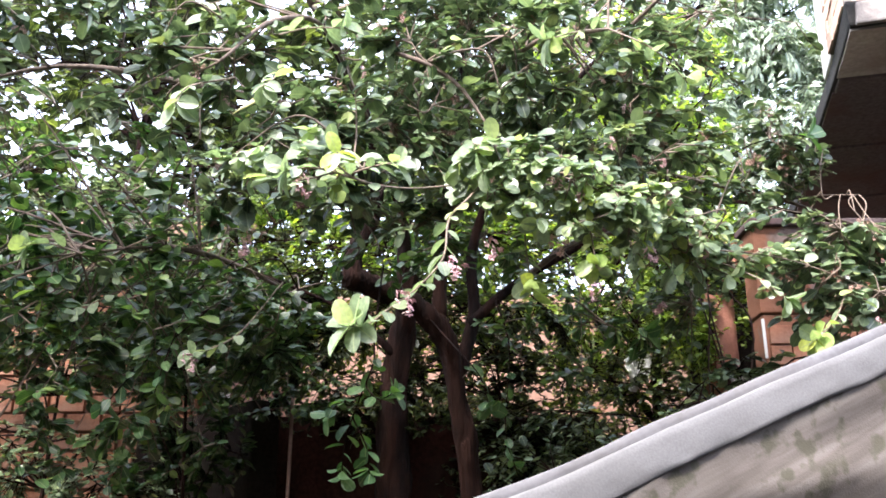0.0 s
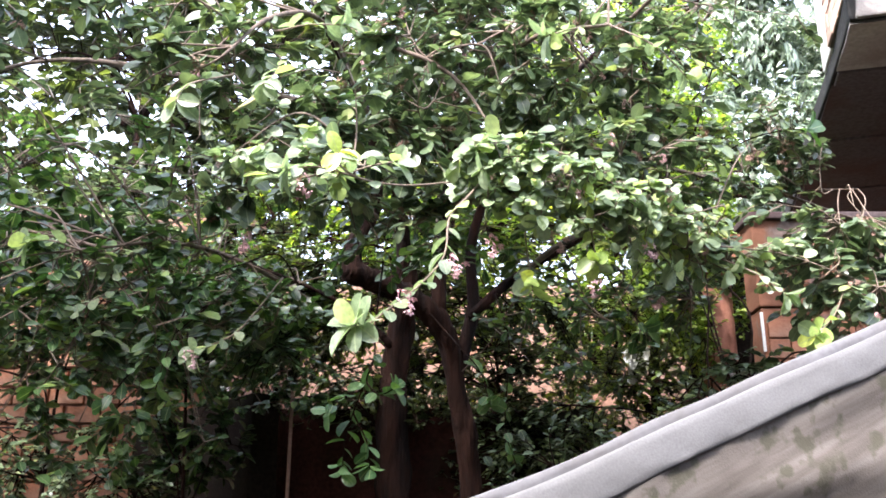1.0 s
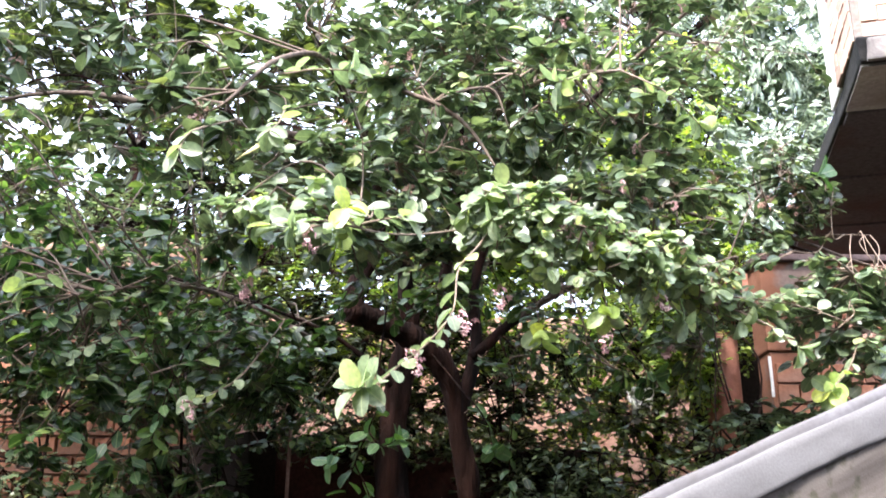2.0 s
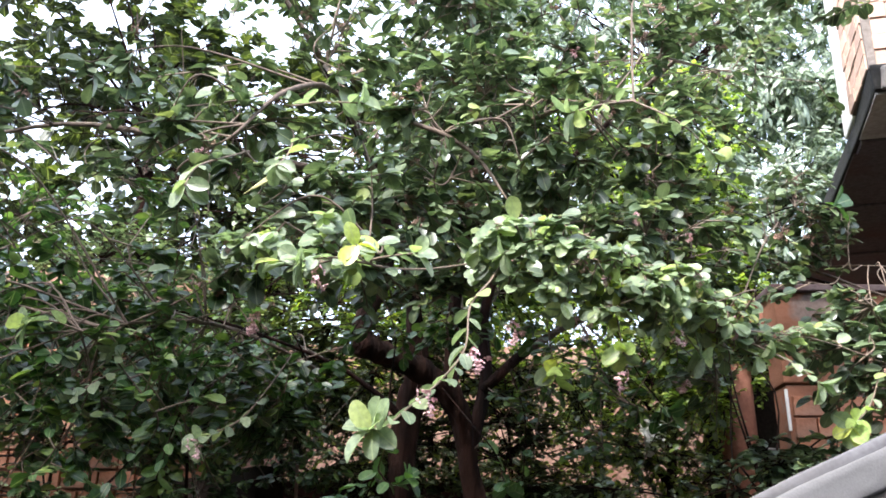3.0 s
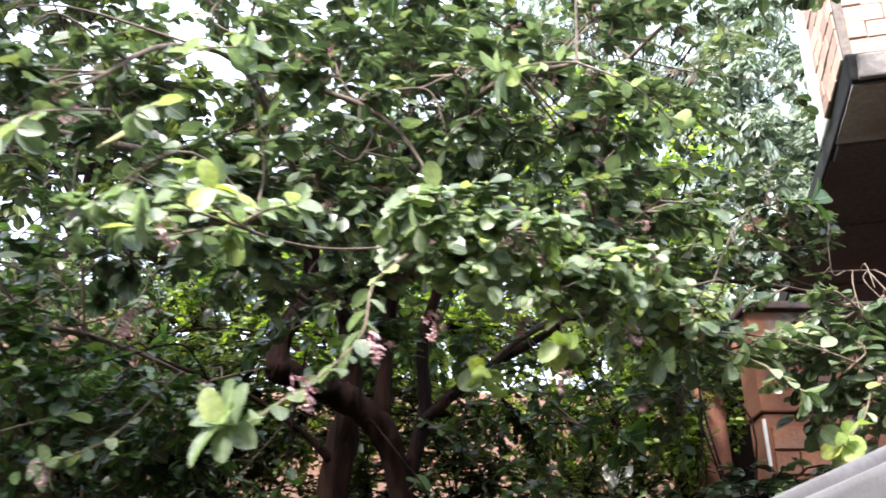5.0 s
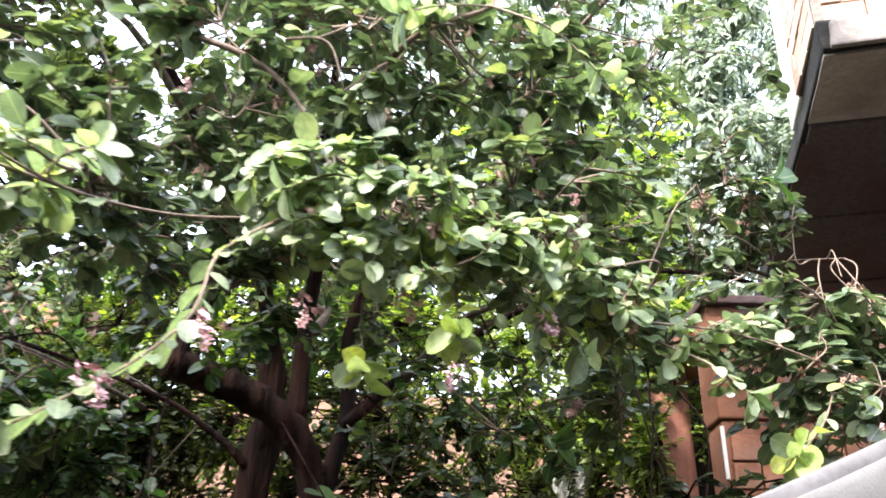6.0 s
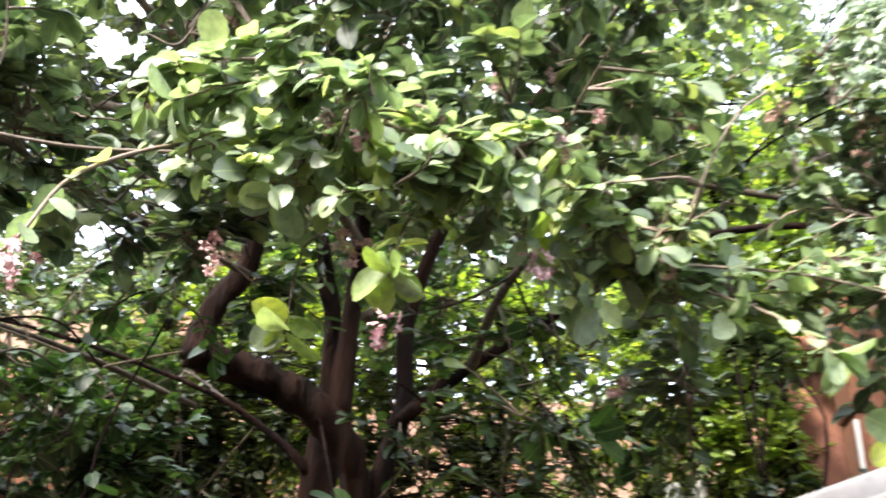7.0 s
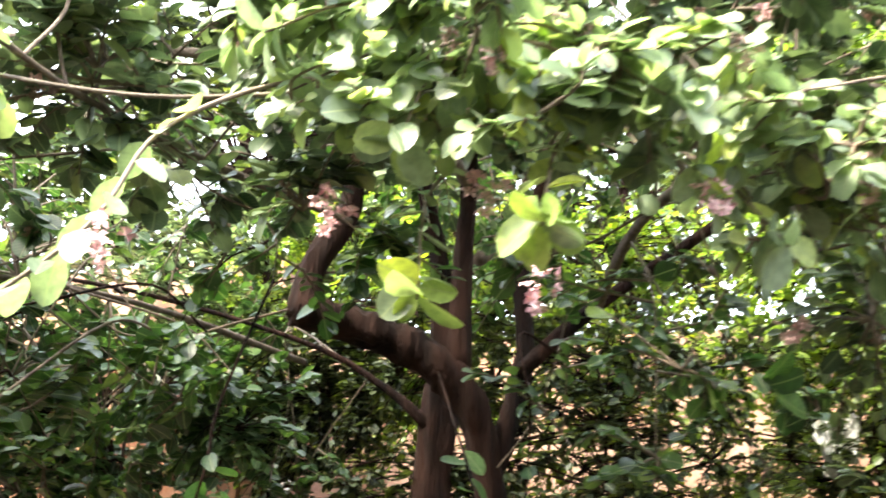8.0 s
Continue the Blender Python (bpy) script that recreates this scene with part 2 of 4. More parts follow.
# ---- mesh helpers ----
def part(name, bm, mat, parent=None, label=""):
    """Links a bmesh as one object."""
    me = bpy.data.meshes.new(name)
    bm.to_mesh(me)
    bm.free()
    me.materials.append(mat)
    ob = new(name, me)
    ob.parent = parent
    if label:
        ob["label"] = label
    return ob


def raw(name, verts, faces, mat, parent=None, label="", smooth=True):
    """Links vertices and faces as one object."""
    me = bpy.data.meshes.new(name)
    me.from_pydata([tuple(v) for v in verts], [], faces)
    me.materials.append(mat)
    if smooth:
        me.polygons.foreach_set("use_smooth", [True] * len(me.polygons))
    ob = new(name, me)
    ob.parent = parent
    if label:
        ob["label"] = label
    return ob


def thing(name, label, category, group="", kind="", at=(0, 0, 0)):
    ob = new(name)
    ob.location = at
    return tagged(ob, label, category, group, kind)


def curve_points(points, n):
    """n places along a smooth line through the points."""
    p = [Vector(q) for q in points]
    p = [2 * p[0] - p[1], *p, 2 * p[-1] - p[-2]]
    out = []
    for k in range(n):
        s = k / (n - 1) * (len(p) - 3)
        i = min(int(s), len(p) - 4)
        u = s - i
        a, b, c, d = p[i:i + 4]
        out.append(0.5 * ((2 * b) + (c - a) * u + (2 * a - 5 * b + 4 * c - d) * u * u + (3 * b - a - 3 * c + d) * u ** 3))
    return out


def tube(points, radii, sides=8, wobble=0.0, n=None, cap=True):
    """Vertices and faces of a tapered, slightly uneven tube along a smooth line."""
    n = n or max(4, 3 * len(points))
    line = curve_points(points, n)
    verts, faces = [], []
    side = Vector((1, 0.2, 0.1))
    for k, c in enumerate(line):
        way = (line[min(k + 1, n - 1)] - line[max(k - 1, 0)]).normalized()
        side = (side - side.dot(way) * way).normalized()
        other = way.cross(side)
        s = k / (n - 1) * (len(radii) - 1)
        i = min(int(s), len(radii) - 2) if len(radii) > 1 else 0
        r = radii[i] + (radii[min(i + 1, len(radii) - 1)] - radii[i]) * (s - i)
        for j in range(sides):
            a = 2 * math.pi * j / sides
            q = c + r * (math.cos(a) * side + math.sin(a) * other)
            if wobble:
                q += (q - c) * wobble * (0.8 * noise.noise(q * 5) + noise.noise(Vector((q.x * 34, q.y * 34, q.z * 7))))
            verts.append(q)
    for k in range(n - 1):
        for j in range(sides):
            a, b = k * sides + j, k * sides + (j + 1) % sides
            faces.append((a, b, b + sides, a + sides))
    if cap:
        faces += [tuple(range(sides))[::-1], tuple(range((n - 1) * sides, n * sides))]
    return verts, faces


def box(bm, lo, hi, bevel=0.0):
    """A box with softened edges in a bmesh."""
    made = bmesh.ops.create_cube(bm, size=1.0)["verts"]
    for v in made:
        v.co = Vector([lo[i] + (v.co[i] + 0.5) * (hi[i] - lo[i]) for i in range(3)])
    if bevel:
        edges = list({e for v in made for e in v.link_edges})
        bmesh.ops.bevel(bm, geom=edges, offset=bevel, segments=2, affect="EDGES", profile=0.6)
    return bm


def roughen(bm, amount, scale):
    for v in bm.verts:
        v.co += amount * noise.noise_vector(v.co * scale)
    return bm


rng = np.random.default_rng(7)


def leaf_shape(stations, fold, curl, wide):
    """A blunt leaf of length 1 along +x, blade in xy, facing +z: base, rows of three, tip. stations: (way along, share of the width)."""
    verts, faces = [(0, 0, 0)], []
    for u, share in stations:
        half = wide * share * 0.5
        z = -curl * u * u
        verts += [(u, half, z + fold * half), (u, 0, z), (u, -half, z + fold * half)]
    verts.append((1, 0, -curl))
    for k in range(len(stations) - 1):
        a = 1 + 3 * k
        faces += [(a, a + 1, a + 4, a + 3), (a + 1, a + 2, a + 5, a + 4)]
    end = len(verts) - 1
    faces += [(0, 2, 1), (0, 3, 2), (end, end - 3, end - 2), (end, end - 2, end - 1)]
    return np.array(verts, float), faces


BLUNT = [(0.1, 0.42), (0.34, 0.9), (0.62, 1.0), (0.84, 0.76), (0.95, 0.42)]
LEAF_FINE, LEAF_FINE_FACES = leaf_shape(BLUNT, 0.3, 0.16, 0.7)
LEAF_PLAIN, LEAF_PLAIN_FACES = leaf_shape([(0.28, 0.85), (0.74, 0.95)], 0.3, 0.14, 0.62)
LEAF_LONG, LEAF_LONG_FACES = leaf_shape([(0.25, 0.9), (0.65, 0.9)], 0.3, 0.3, 0.3)


def leaf_cloud(name, place, axis, face, length, shape, faces, mat, parent, label=""):
    """One mesh of many leaves: their bases, ways, facing and lengths."""
    axis = axis / np.linalg.norm(axis, axis=1, keepdims=True)
    side = np.cross(face, axis)
    side /= np.linalg.norm(side, axis=1, keepdims=True) + 1e-9
    up = np.cross(axis, side)
    n, k = len(place), len(shape)
    wide = length * rng.uniform(0.85, 1.2, n)
    v = (place[:, None] + shape[None, :, :1] * (length[:, None] * axis)[:, None] + shape[None, :, 1:2] * (wide[:, None] * side)[:, None]
         + shape[None, :, 2:] * (length[:, None] * up)[:, None]).reshape(-1, 3)
    counts = np.array([len(f) for f in faces])
    flat = np.concatenate([np.array(f) for f in faces])
    loops = (flat[None] + (np.arange(n) * k)[:, None]).ravel()
    sizes = np.tile(counts, n)
    me = bpy.data.meshes.new(name)
    me.vertices.add(len(v))
    me.vertices.foreach_set("co", v.ravel())
    me.loops.add(len(loops))
    me.loops.foreach_set("vertex_index", loops.astype(np.int32))
    me.polygons.add(len(sizes))
    me.polygons.foreach_set("loop_start", np.r_[0, np.cumsum(sizes)[:-1]].astype(np.int32))
    me.polygons.foreach_set("use_smooth", np.ones(len(sizes), bool))
    me.update(calc_edges=True)
    flat_uv = np.stack([shape[flat, 0], shape[flat, 1] + 0.5], 1)
    me.uv_layers.new(name="blade").data.foreach_set("uv", np.tile(flat_uv, (n, 1)).ravel())
    me.materials.append(mat)
    ob = new(name, me)
    ob.parent = parent
    if label:
        ob["label"] = label
    return ob


def in_blob(centre, radii, n, shell=0.0):
    """n places in an ellipsoid; shell pushes them outwards."""
    d = rng.normal(size=(n, 3))
    d /= np.linalg.norm(d, axis=1, keepdims=True)
    r = rng.uniform(shell ** 3, 1, n) ** (1 / 3)
    return np.array(centre) + d * r[:, None] * np.array(radii)


def sprigs(ends, roots, leaf_len, per, droop=0.1, reach=0.4, limit=9.0, flat=0.5, lean=0.0, loose=0.36, heart=Vector((0, 3.7, 2.5))):
    """Twigs from roots to ends with leaves in pairs: twig tubes, and the leaves' bases, ways, facings and lengths."""
    tv, tf, base, way, face, size = [], [], [], [], [], []
    for end, root in zip(ends, roots):
        root, end = Vector(root), Vector(end)
        span = end - root
        if span.length > limit:   # too far from any bough
            continue
        mid = root + span * 0.55 + Vector((0, 0, droop * span.length)) + Vector(rng.normal(0, 0.015, 3))
        bare = max(0.0, 1 - reach / (span.length + 1e-6))   # share of a long twig that carries no leaves
        line = curve_points([root, mid, end], 13)[int(bare * 8):]
        line = [line[round(k * (len(line) - 1) / 4)] for k in range(5)]
        v, f = tube([root, mid, end], [0.0036, 0.0016], 3, n=6, cap=False)
        o = len(tv)
        tv += v
        tf += [tuple(i + o for i in q) for q in f]
        n = max(4, int(per * rng.uniform(0.7, 1.3)))
        for k in range(n):
            u = (0.25 + 0.75 * (k + 0.5) / n) * 3.999
            i = int(u)
            p = line[i].lerp(line[i + 1], u - i)
            d = (line[i + 1] - line[i]).normalized()
            s = d.cross(Vector((0, 0, 1))) * (1 if k % 2 else -1)
            a = d * rng.uniform(0.2, 0.9) + s * rng.uniform(0.5, 1.1) + Vector(rng.normal(0, 0.3, 3))
            if k > n - 3:
                a = d + Vector(rng.normal(0, 0.4, 3))
            a.z *= flat
            a.z -= 0.25 * lean   # blades tipped towards the camera's side to fit its view
            base.append(p)
            way.append(a)
            out = p - heart
            face.append(Vector((0, -lean, 1.0)) + 0.5 * out / (out.length + 0.3) + Vector(rng.normal(0, loose, 3)))
            size.append(leaf_len * 0.88 * math.exp(min(0.45, rng.normal(0, 0.3))))
    return tv, tf, np.array(base), np.array(way), np.array(face), np.array(size)


# ---- ground ----
bm = bmesh.new()
bmesh.ops.create_grid(bm, x_segments=120, y_segments=120, size=60)
for v in bm.verts:
    d = max(0.0, v.co.length - 12)
    v.co.z = 0.03 * noise.noise(v.co * 0.8) + 0.3 * noise.noise(v.co * 0.08) * min(1, d / 10)
ground = tagged(part("ground", bm, soil), "bare brown garden soil under the trees", "ground", kind="structure")

# walls and ceiling outside the view, added only to hold back sky light
tagged(part("wall_behind", box(bmesh.new(), (-6.0, -2.2, -0.05), (5.0, -2.0, 5.0)), mortar), "plain unseen wall behind the viewer, added to block sky light", "wall", kind="structure")

tagged(part("overhead_blocker", box(bmesh.new(), (-4.69, -1.996, 3.42), (4.59, 0.35, 3.55)), mortar), "plain unseen ceiling over the viewer, added to block sky light", "ceiling", kind="structure")
tagged(part("wall_left", box(bmesh.new(), (-4.9, -1.996, -0.05), (-4.7, 5.2, 3.6)), mortar), "plain unseen wall on the left, added to cut low sky light", "wall", kind="structure")
tagged(part("wall_right", box(bmesh.new(), (4.6, -1.996, -0.05), (4.8, 2.2, 3.6)), mortar), "plain unseen wall on the right, added to cut low sky light", "wall", kind="structure")

# ---- the flowering tree ----
fruit_tree = thing("fruit_tree", "spreading shrubby tree with round glossy leaves and pink blossoms", "tree", at=(0.05, 3.92, 0))
fruit_tree_shift = Matrix.Translation((-0.05, -3.92, 0))


def under_tree(ob, owner=None):
    """Keeps world places for a part of the tree."""
    ob.parent = owner or fruit_tree
    if owner is None:
        ob.matrix_parent_inverse = fruit_tree_shift
    return ob


WOOD = []


def limb(name, points, radii):
    """Notes a stem of the tree: its line and its thickness from base to tip."""
    WOOD.append((name, points, radii))


limb("trunk", [(-0.06, 4.02, -0.05), (-0.15, 4.10, 0.86), (-0.22, 4.18, 1.81), (-0.22, 4.20, 2.35), (-0.17, 4.12, 2.75), (-0.22, 3.98, 3.2)], [0.095, 0.075, 0.068, 0.062, 0.045, 0.022])
limb("trunk", [(0.10, 3.96, -0.05), (0.14, 3.88, 0.86), (0.11, 3.82, 1.81), (0.06, 3.76, 2.18), (0.02, 3.73, 2.38), (-0.09, 3.67, 2.53), (-0.24, 3.59, 2.59), (-0.38, 3.48, 2.62)], [0.08, 0.056, 0.048, 0.044, 0.044, 0.047, 0.046, 0.04])
limb("limb", [(-0.36, 3.50, 2.60), (-0.36, 3.52, 2.74), (-0.28, 3.57, 2.95), (-0.31, 3.45, 3.27), (-0.51, 3.15, 3.63)], [0.044, 0.04, 0.03, 0.022, 0.012])
limb("limb", [(-0.02, 3.71, 2.47), (-0.01, 3.69, 2.77), (0.03, 3.60, 3.03), (0.05, 3.37, 3.26), (0.12, 3.30, 3.97)], [0.034, 0.028, 0.024, 0.018, 0.01])
limb("limb", [(0.05, 3.77, 2.24), (0.13, 3.82, 2.55), (0.13, 3.84, 2.87), (0.32, 3.76, 3.30), (0.74, 3.60, 3.72)], [0.032, 0.028, 0.024, 0.018, 0.01])
limb("limb", [(0.11, 3.79, 2.50), (0.30, 3.84, 2.68), (0.53, 3.82, 2.82), (0.90, 3.66, 2.98), (1.20, 3.45, 2.92), (1.49, 3.30, 2.78)], [0.022, 0.019, 0.016, 0.012, 0.008, 0.005])
limb("limb", [(-0.22, 4.16, 2.44), (-0.36, 4.10, 2.56), (-0.58, 4.0, 2.68), (-1.06, 3.70, 2.79), (-1.54, 3.30, 2.78)], [0.022, 0.013, 0.009, 0.007, 0.004])
limb("limb", [(-0.51, 3.15, 3.63), (-0.36, 2.78, 3.30), (-0.17, 2.56, 3.09), (-0.04, 2.55, 3.03), (0.06, 2.55, 2.945), (0.15, 2.54, 2.79)], [0.010, 0.009, 0.008, 0.0075, 0.0065, 0.003])
limb("limb", [(-0.04, 2.55, 3.045), (0.05, 2.58, 3.10), (0.136, 2.6, 3.105), (0.178, 2.59, 2.97)], [0.005, 0.004, 0.0035, 0.002])
limb("limb", [(0.06, 3.37, 3.26), (0.45, 3.30, 3.10), (0.886, 3.3, 2.975), (1.301, 3.3, 2.87), (1.494, 3.25, 2.771), (1.64, 3.19, 2.70)], [0.014, 0.011, 0.009, 0.007, 0.005, 0.003])
limb("limb", [(1.301, 3.3, 2.87), (1.40, 3.2, 2.85), (1.50, 3.1, 2.815)], [0.004, 0.003, 0.002])
limb("limb", [(0.02, 3.60, 2.98), (0.10, 3.00, 2.85), (0.20, 2.70, 2.75), (0.30, 2.50, 2.65)], [0.018, 0.012, 0.008, 0.004])
limb("limb", [(-0.27, 3.53, 2.86), (-0.35, 2.90, 2.75), (-0.30, 2.50, 2.65), (-0.20, 2.20, 2.56)], [0.011, 0.008, 0.006, 0.004])
limb("limb", [(0.32, 3.84, 2.69), (0.46, 3.30, 2.68), (0.60, 2.90, 2.60), (0.80, 2.70, 2.48)], [0.016, 0.011, 0.008, 0.004])
limb("limb", [(-0.58, 4.0, 2.62), (-0.77, 3.40, 2.63), (-0.90, 2.90, 2.55), (-1.10, 2.65, 2.45)], [0.011, 0.008, 0.006, 0.004])
limb("limb", [(-0.31, 3.45, 3.27), (-0.93, 3.30, 3.35), (-1.54, 3.30, 3.45), (-2.19, 3.45, 3.38)], [0.018, 0.014, 0.01, 0.005])
limb("limb", [(0.02, 3.76, 2.82), (0.00, 4.24, 3.08), (-0.21, 4.77, 3.30)], [0.02, 0.014, 0.006])
limb("limb", [(-0.31, 3.45, 3.27), (-0.40, 2.80, 3.30), (-0.50, 2.40, 3.10), (-0.60, 2.20, 2.85)], [0.014, 0.01, 0.007, 0.004])
limb("limb", [(0.06, 3.37, 3.26), (0.30, 2.80, 3.25), (0.50, 2.45, 3.10)], [0.014, 0.009, 0.004])
limb("limb", [(0.74, 3.60, 3.72), (1.07, 3.15, 3.88), (1.30, 2.80, 3.90)], [0.01, 0.008, 0.004])
# limb added above the view to carry the shading clumps
limb("limb", [(-0.51, 3.15, 3.63), (-0.8, 2.95, 4.0), (-1.3, 2.65, 4.15), (-1.9, 2.5, 4.25), (-2.8, 2.8, 4.3)], [0.012, 0.01, 0.008, 0.006, 0.004])
nodes = []
for name, pts, radii in WOOD:
    v, f = tube(pts, radii, 20 if name == "trunk" else 7, 0.38 if name == "trunk" else 0.2, n=60 if name == "trunk" else 16)
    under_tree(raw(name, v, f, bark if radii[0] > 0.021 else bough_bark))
    for q in curve_points(pts, 14)[3:]:
        if q.z > 2.1:
            nodes.append(q)

# boughs that carry the foliage: blobs of (centre, radii, boughs, sprigs, leaf length, leaves a sprig)
CROWN = []


def clump(*values):
    """Notes a clump of foliage."""
    CROWN.append(values)


clump((-0.1, 3.5, 3.5), (2.0, 0.9, 0.6), 44, 640, 0.045, 13)
clump((-0.1, 2.85, 3.12), (1.25, 0.4, 0.36), 20, 300, 0.05, 13)
clump((0.25, 2.85, 2.95), (0.55, 0.25, 0.14), 8, 80, 0.047, 12)
# six unseen clumps above the view, added to shade the crown below
clump((-0.9, 3.05, 4.3), (1.1, 0.6, 0.25), 14, 260, 0.05, 14)
clump((-2.0, 2.8, 4.4), (0.8, 0.7, 0.35), 14, 300, 0.05, 14)
clump((-2.9, 2.9, 4.3), (0.6, 0.7, 0.4), 10, 220, 0.05, 14)
clump((-1.5, 2.25, 4.05), (0.85, 0.55, 0.22), 14, 340, 0.05, 14)
clump((-1.7, 1.55, 4.15), (0.75, 0.5, 0.2), 12, 280, 0.05, 14)
clump((-2.6, 1.9, 4.0), (0.5, 0.6, 0.3), 10, 240, 0.05, 14)
clump((0.15, 2.44, 2.63), (0.17, 0.16, 0.08), 4, 42, 0.044, 10, "young")
clump((0.36, 2.46, 2.57), (0.22, 0.18, 0.1), 5, 62, 0.041, 9, "young")
clump((0.56, 2.56, 2.53), (0.2, 0.18, 0.09), 5, 54, 0.039, 9, "young")
clump((0.3, 2.4, 2.5), (0.2, 0.1, 0.07), 4, 20, 0.04, 8, "young")
clump((0.72, 2.68, 2.52), (0.18, 0.16, 0.08), 4, 34, 0.039, 9, "young")
clump((0.87, 2.86, 2.5), (0.3, 0.2, 0.08), 5, 40, 0.046, 9, "young")
clump((-0.62, 2.42, 2.9), (0.45, 0.22, 0.24), 8, 62, 0.052, 11)
clump((0.45, 2.75, 2.75), (0.5, 0.3, 0.14), 6, 60, 0.048, 12)
clump((0.85, 2.95, 2.76), (0.35, 0.3, 0.18), 6, 46, 0.039, 12)
clump((-0.4, 2.75, 2.74), (0.6, 0.4, 0.2), 9, 110, 0.05, 13)
clump((-0.40, 2.2, 2.55), (0.22, 0.16, 0.06), 4, 26, 0.046, 9, "young")
clump((-1.2, 3.0, 2.45), (0.6, 0.42, 0.42), 18, 165, 0.052, 12, "old")
clump((-1.9, 3.2, 2.7), (0.6, 0.6, 0.7), 20, 230, 0.056, 13, "old")
clump((-1.35, 2.75, 3.1), (0.5, 0.3, 0.3), 8, 60, 0.056, 11)
clump((-0.1, 3.1, 2.56), (0.45, 0.2, 0.1), 4, 16, 0.046, 11, "old")
clump((-1.1, 3.7, 3.15), (0.7, 0.4, 0.3), 8, 150, 0.047, 14, "old")
clump((-1.9, 4.1, 3.2), (0.5, 0.35, 0.4), 9, 160, 0.046, 13, "old")
clump((-0.75, 3.35, 2.42), (0.28, 0.25, 0.14), 5, 45, 0.044, 12, "old")
clump((-1.15, 3.2, 2.0), (0.4, 0.3, 0.25), 6, 34, 0.046, 11, "old")
clump((-1.7, 3.1, 1.95), (0.5, 0.3, 0.35), 6, 40, 0.046, 11, "old")
clump((0.1, 3.7, 4.05), (1.6, 0.7, 0.5), 16, 250, 0.042, 14)
clump((-0.2, 2.95, 3.7), (1.3, 0.4, 0.3), 12, 210, 0.046, 13)
clump((0.82, 3.2, 2.5), (0.16, 0.2, 0.3), 2, 30, 0.036, 12)
clump((1.5, 3.05, 2.45), (0.24, 0.15, 0.24), 4, 90, 0.04, 11)
clump((0.5, 3.3, 2.38), (0.4, 0.35, 0.3), 5, 34, 0.04, 11, "old")
clump((1.1, 3.1, 2.95), (0.32, 0.3, 0.16), 6, 95, 0.035, 12)
clump((1.28, 3.25, 3.02), (0.2, 0.2, 0.24), 3, 60, 0.034, 12)
clump((1.32, 2.95, 2.45), (0.28, 0.25, 0.26), 4, 90, 0.046, 11)
clump((1.35, 2.7, 3.8), (0.5, 0.4, 0.18), 6, 110, 0.054, 12)
clump((-0.8, 4.1, 2.22), (0.4, 0.14, 0.14), 4, 50, 0.036, 11, "old")
clump((-1.1, 3.6, 2.25), (0.32, 0.2, 0.15), 4, 36, 0.044, 12, "old")
clump((-0.35, 4.3, 3.2), (0.8, 0.5, 0.6), 10, 150, 0.046, 14, "old")
clump((-1.2, 4.0, 2.9), (0.7, 0.5, 0.6), 8, 120, 0.046, 14, "old")
tv, tf = [], []
foliage = {"": [], "young": [], "old": []}
holds = list(nodes)   # places on the wood where a spray can spring from
for centre, radii, boughs, count, size, per, *leaf_set in CROWN:
    tips = in_blob(centre, radii, int(boughs * 1.4), 0.4)
    if centre[2] > 3.05:
        tips = tips[(tips[:, 0] < 0.29 * tips[:, 1]) | (tips[:, 2] > 3.75)]
    tips = tips[~((tips[:, 0] > -1.9) & (tips[:, 0] < -0.3) & (tips[:, 1] > 2.75) & (tips[:, 2] > 2.8) & (tips[:, 2] < 4.0) & (rng.uniform(size=len(tips)) < 0.6))]
    stops = []
    for tip in tips:
        tip = Vector(tip)
        root = min(nodes, key=lambda q: (q - tip).length + 0.4 * max(0, q.z - tip.z) + rng.uniform(0, 0.1 if centre[0] > 0.8 else 0.6))
        span = tip - root
        slim = (centre[0] > 0.8 and centre[2] < 3.2) or centre[2] < 2.41
        mid = root + span * 0.5 + Vector((0, 0, (0.03 if slim else 0.12) * span.length)) + Vector(rng.normal(0, 0.03 if slim else 0.05, 3))
        v, f = tube([root, mid, tip], [0.0028 if slim else 0.0025 + 0.0026 * span.length, 0.0022 if slim else 0.003, 0.0014], 5, n=14, cap=False)
        under_tree(raw("bough", v, f, twig_bark if slim else bough_bark))
        stops += curve_points([root, mid, tip], 9)[3:]
    ends = in_blob(centre, radii, count, 0.25)
    if centre[2] > 3.05:   # cut by bearing from the first camera place, so the house shows
        ends = ends[(ends[:, 0] < 0.27 * ends[:, 1]) | (ends[:, 2] > 3.68) | ((ends[:, 0] < 0.37 * ends[:, 1]) & (rng.uniform(size=len(ends)) < 0.5))]
    # open patches towards the sky on the far left of the crown
    ends = np.array([e for e in ends if -0.42 < e[0] < 0.45 or e[2] < 2.72 or noise.noise(Vector(e) * 2.3) > (0.0 if e[0] < 0 else -0.16)])
    # a window through to the sky behind the front layer
    ends = np.array([e for e in ends if not (-1.9 < e[0] < -0.3 and 2.75 < e[1] < 4.4 and 2.8 < e[2] < 4.0 and rng.uniform() < (0.72 if e[0] < -0.55 else 0.68))])
    holds += stops
    stop = np.array([tuple(q) for q in stops])
    roots = [stop[np.argmin(((stop - e) ** 2).sum(1))] for e in ends]
    v, f, base, way, face, length = sprigs(ends, roots, size, per, reach=0.22 if slim else 0.36, limit=0.48, lean=0.8 if "young" in leaf_set else 0.28, loose=0.48 if "young" in leaf_set else 0.4)
    o = len(tv)
    tv += v
    tf += [tuple(i + o for i in q) for q in f]
    foliage[leaf_set[0] if leaf_set else ""].append((base, way, face, length))
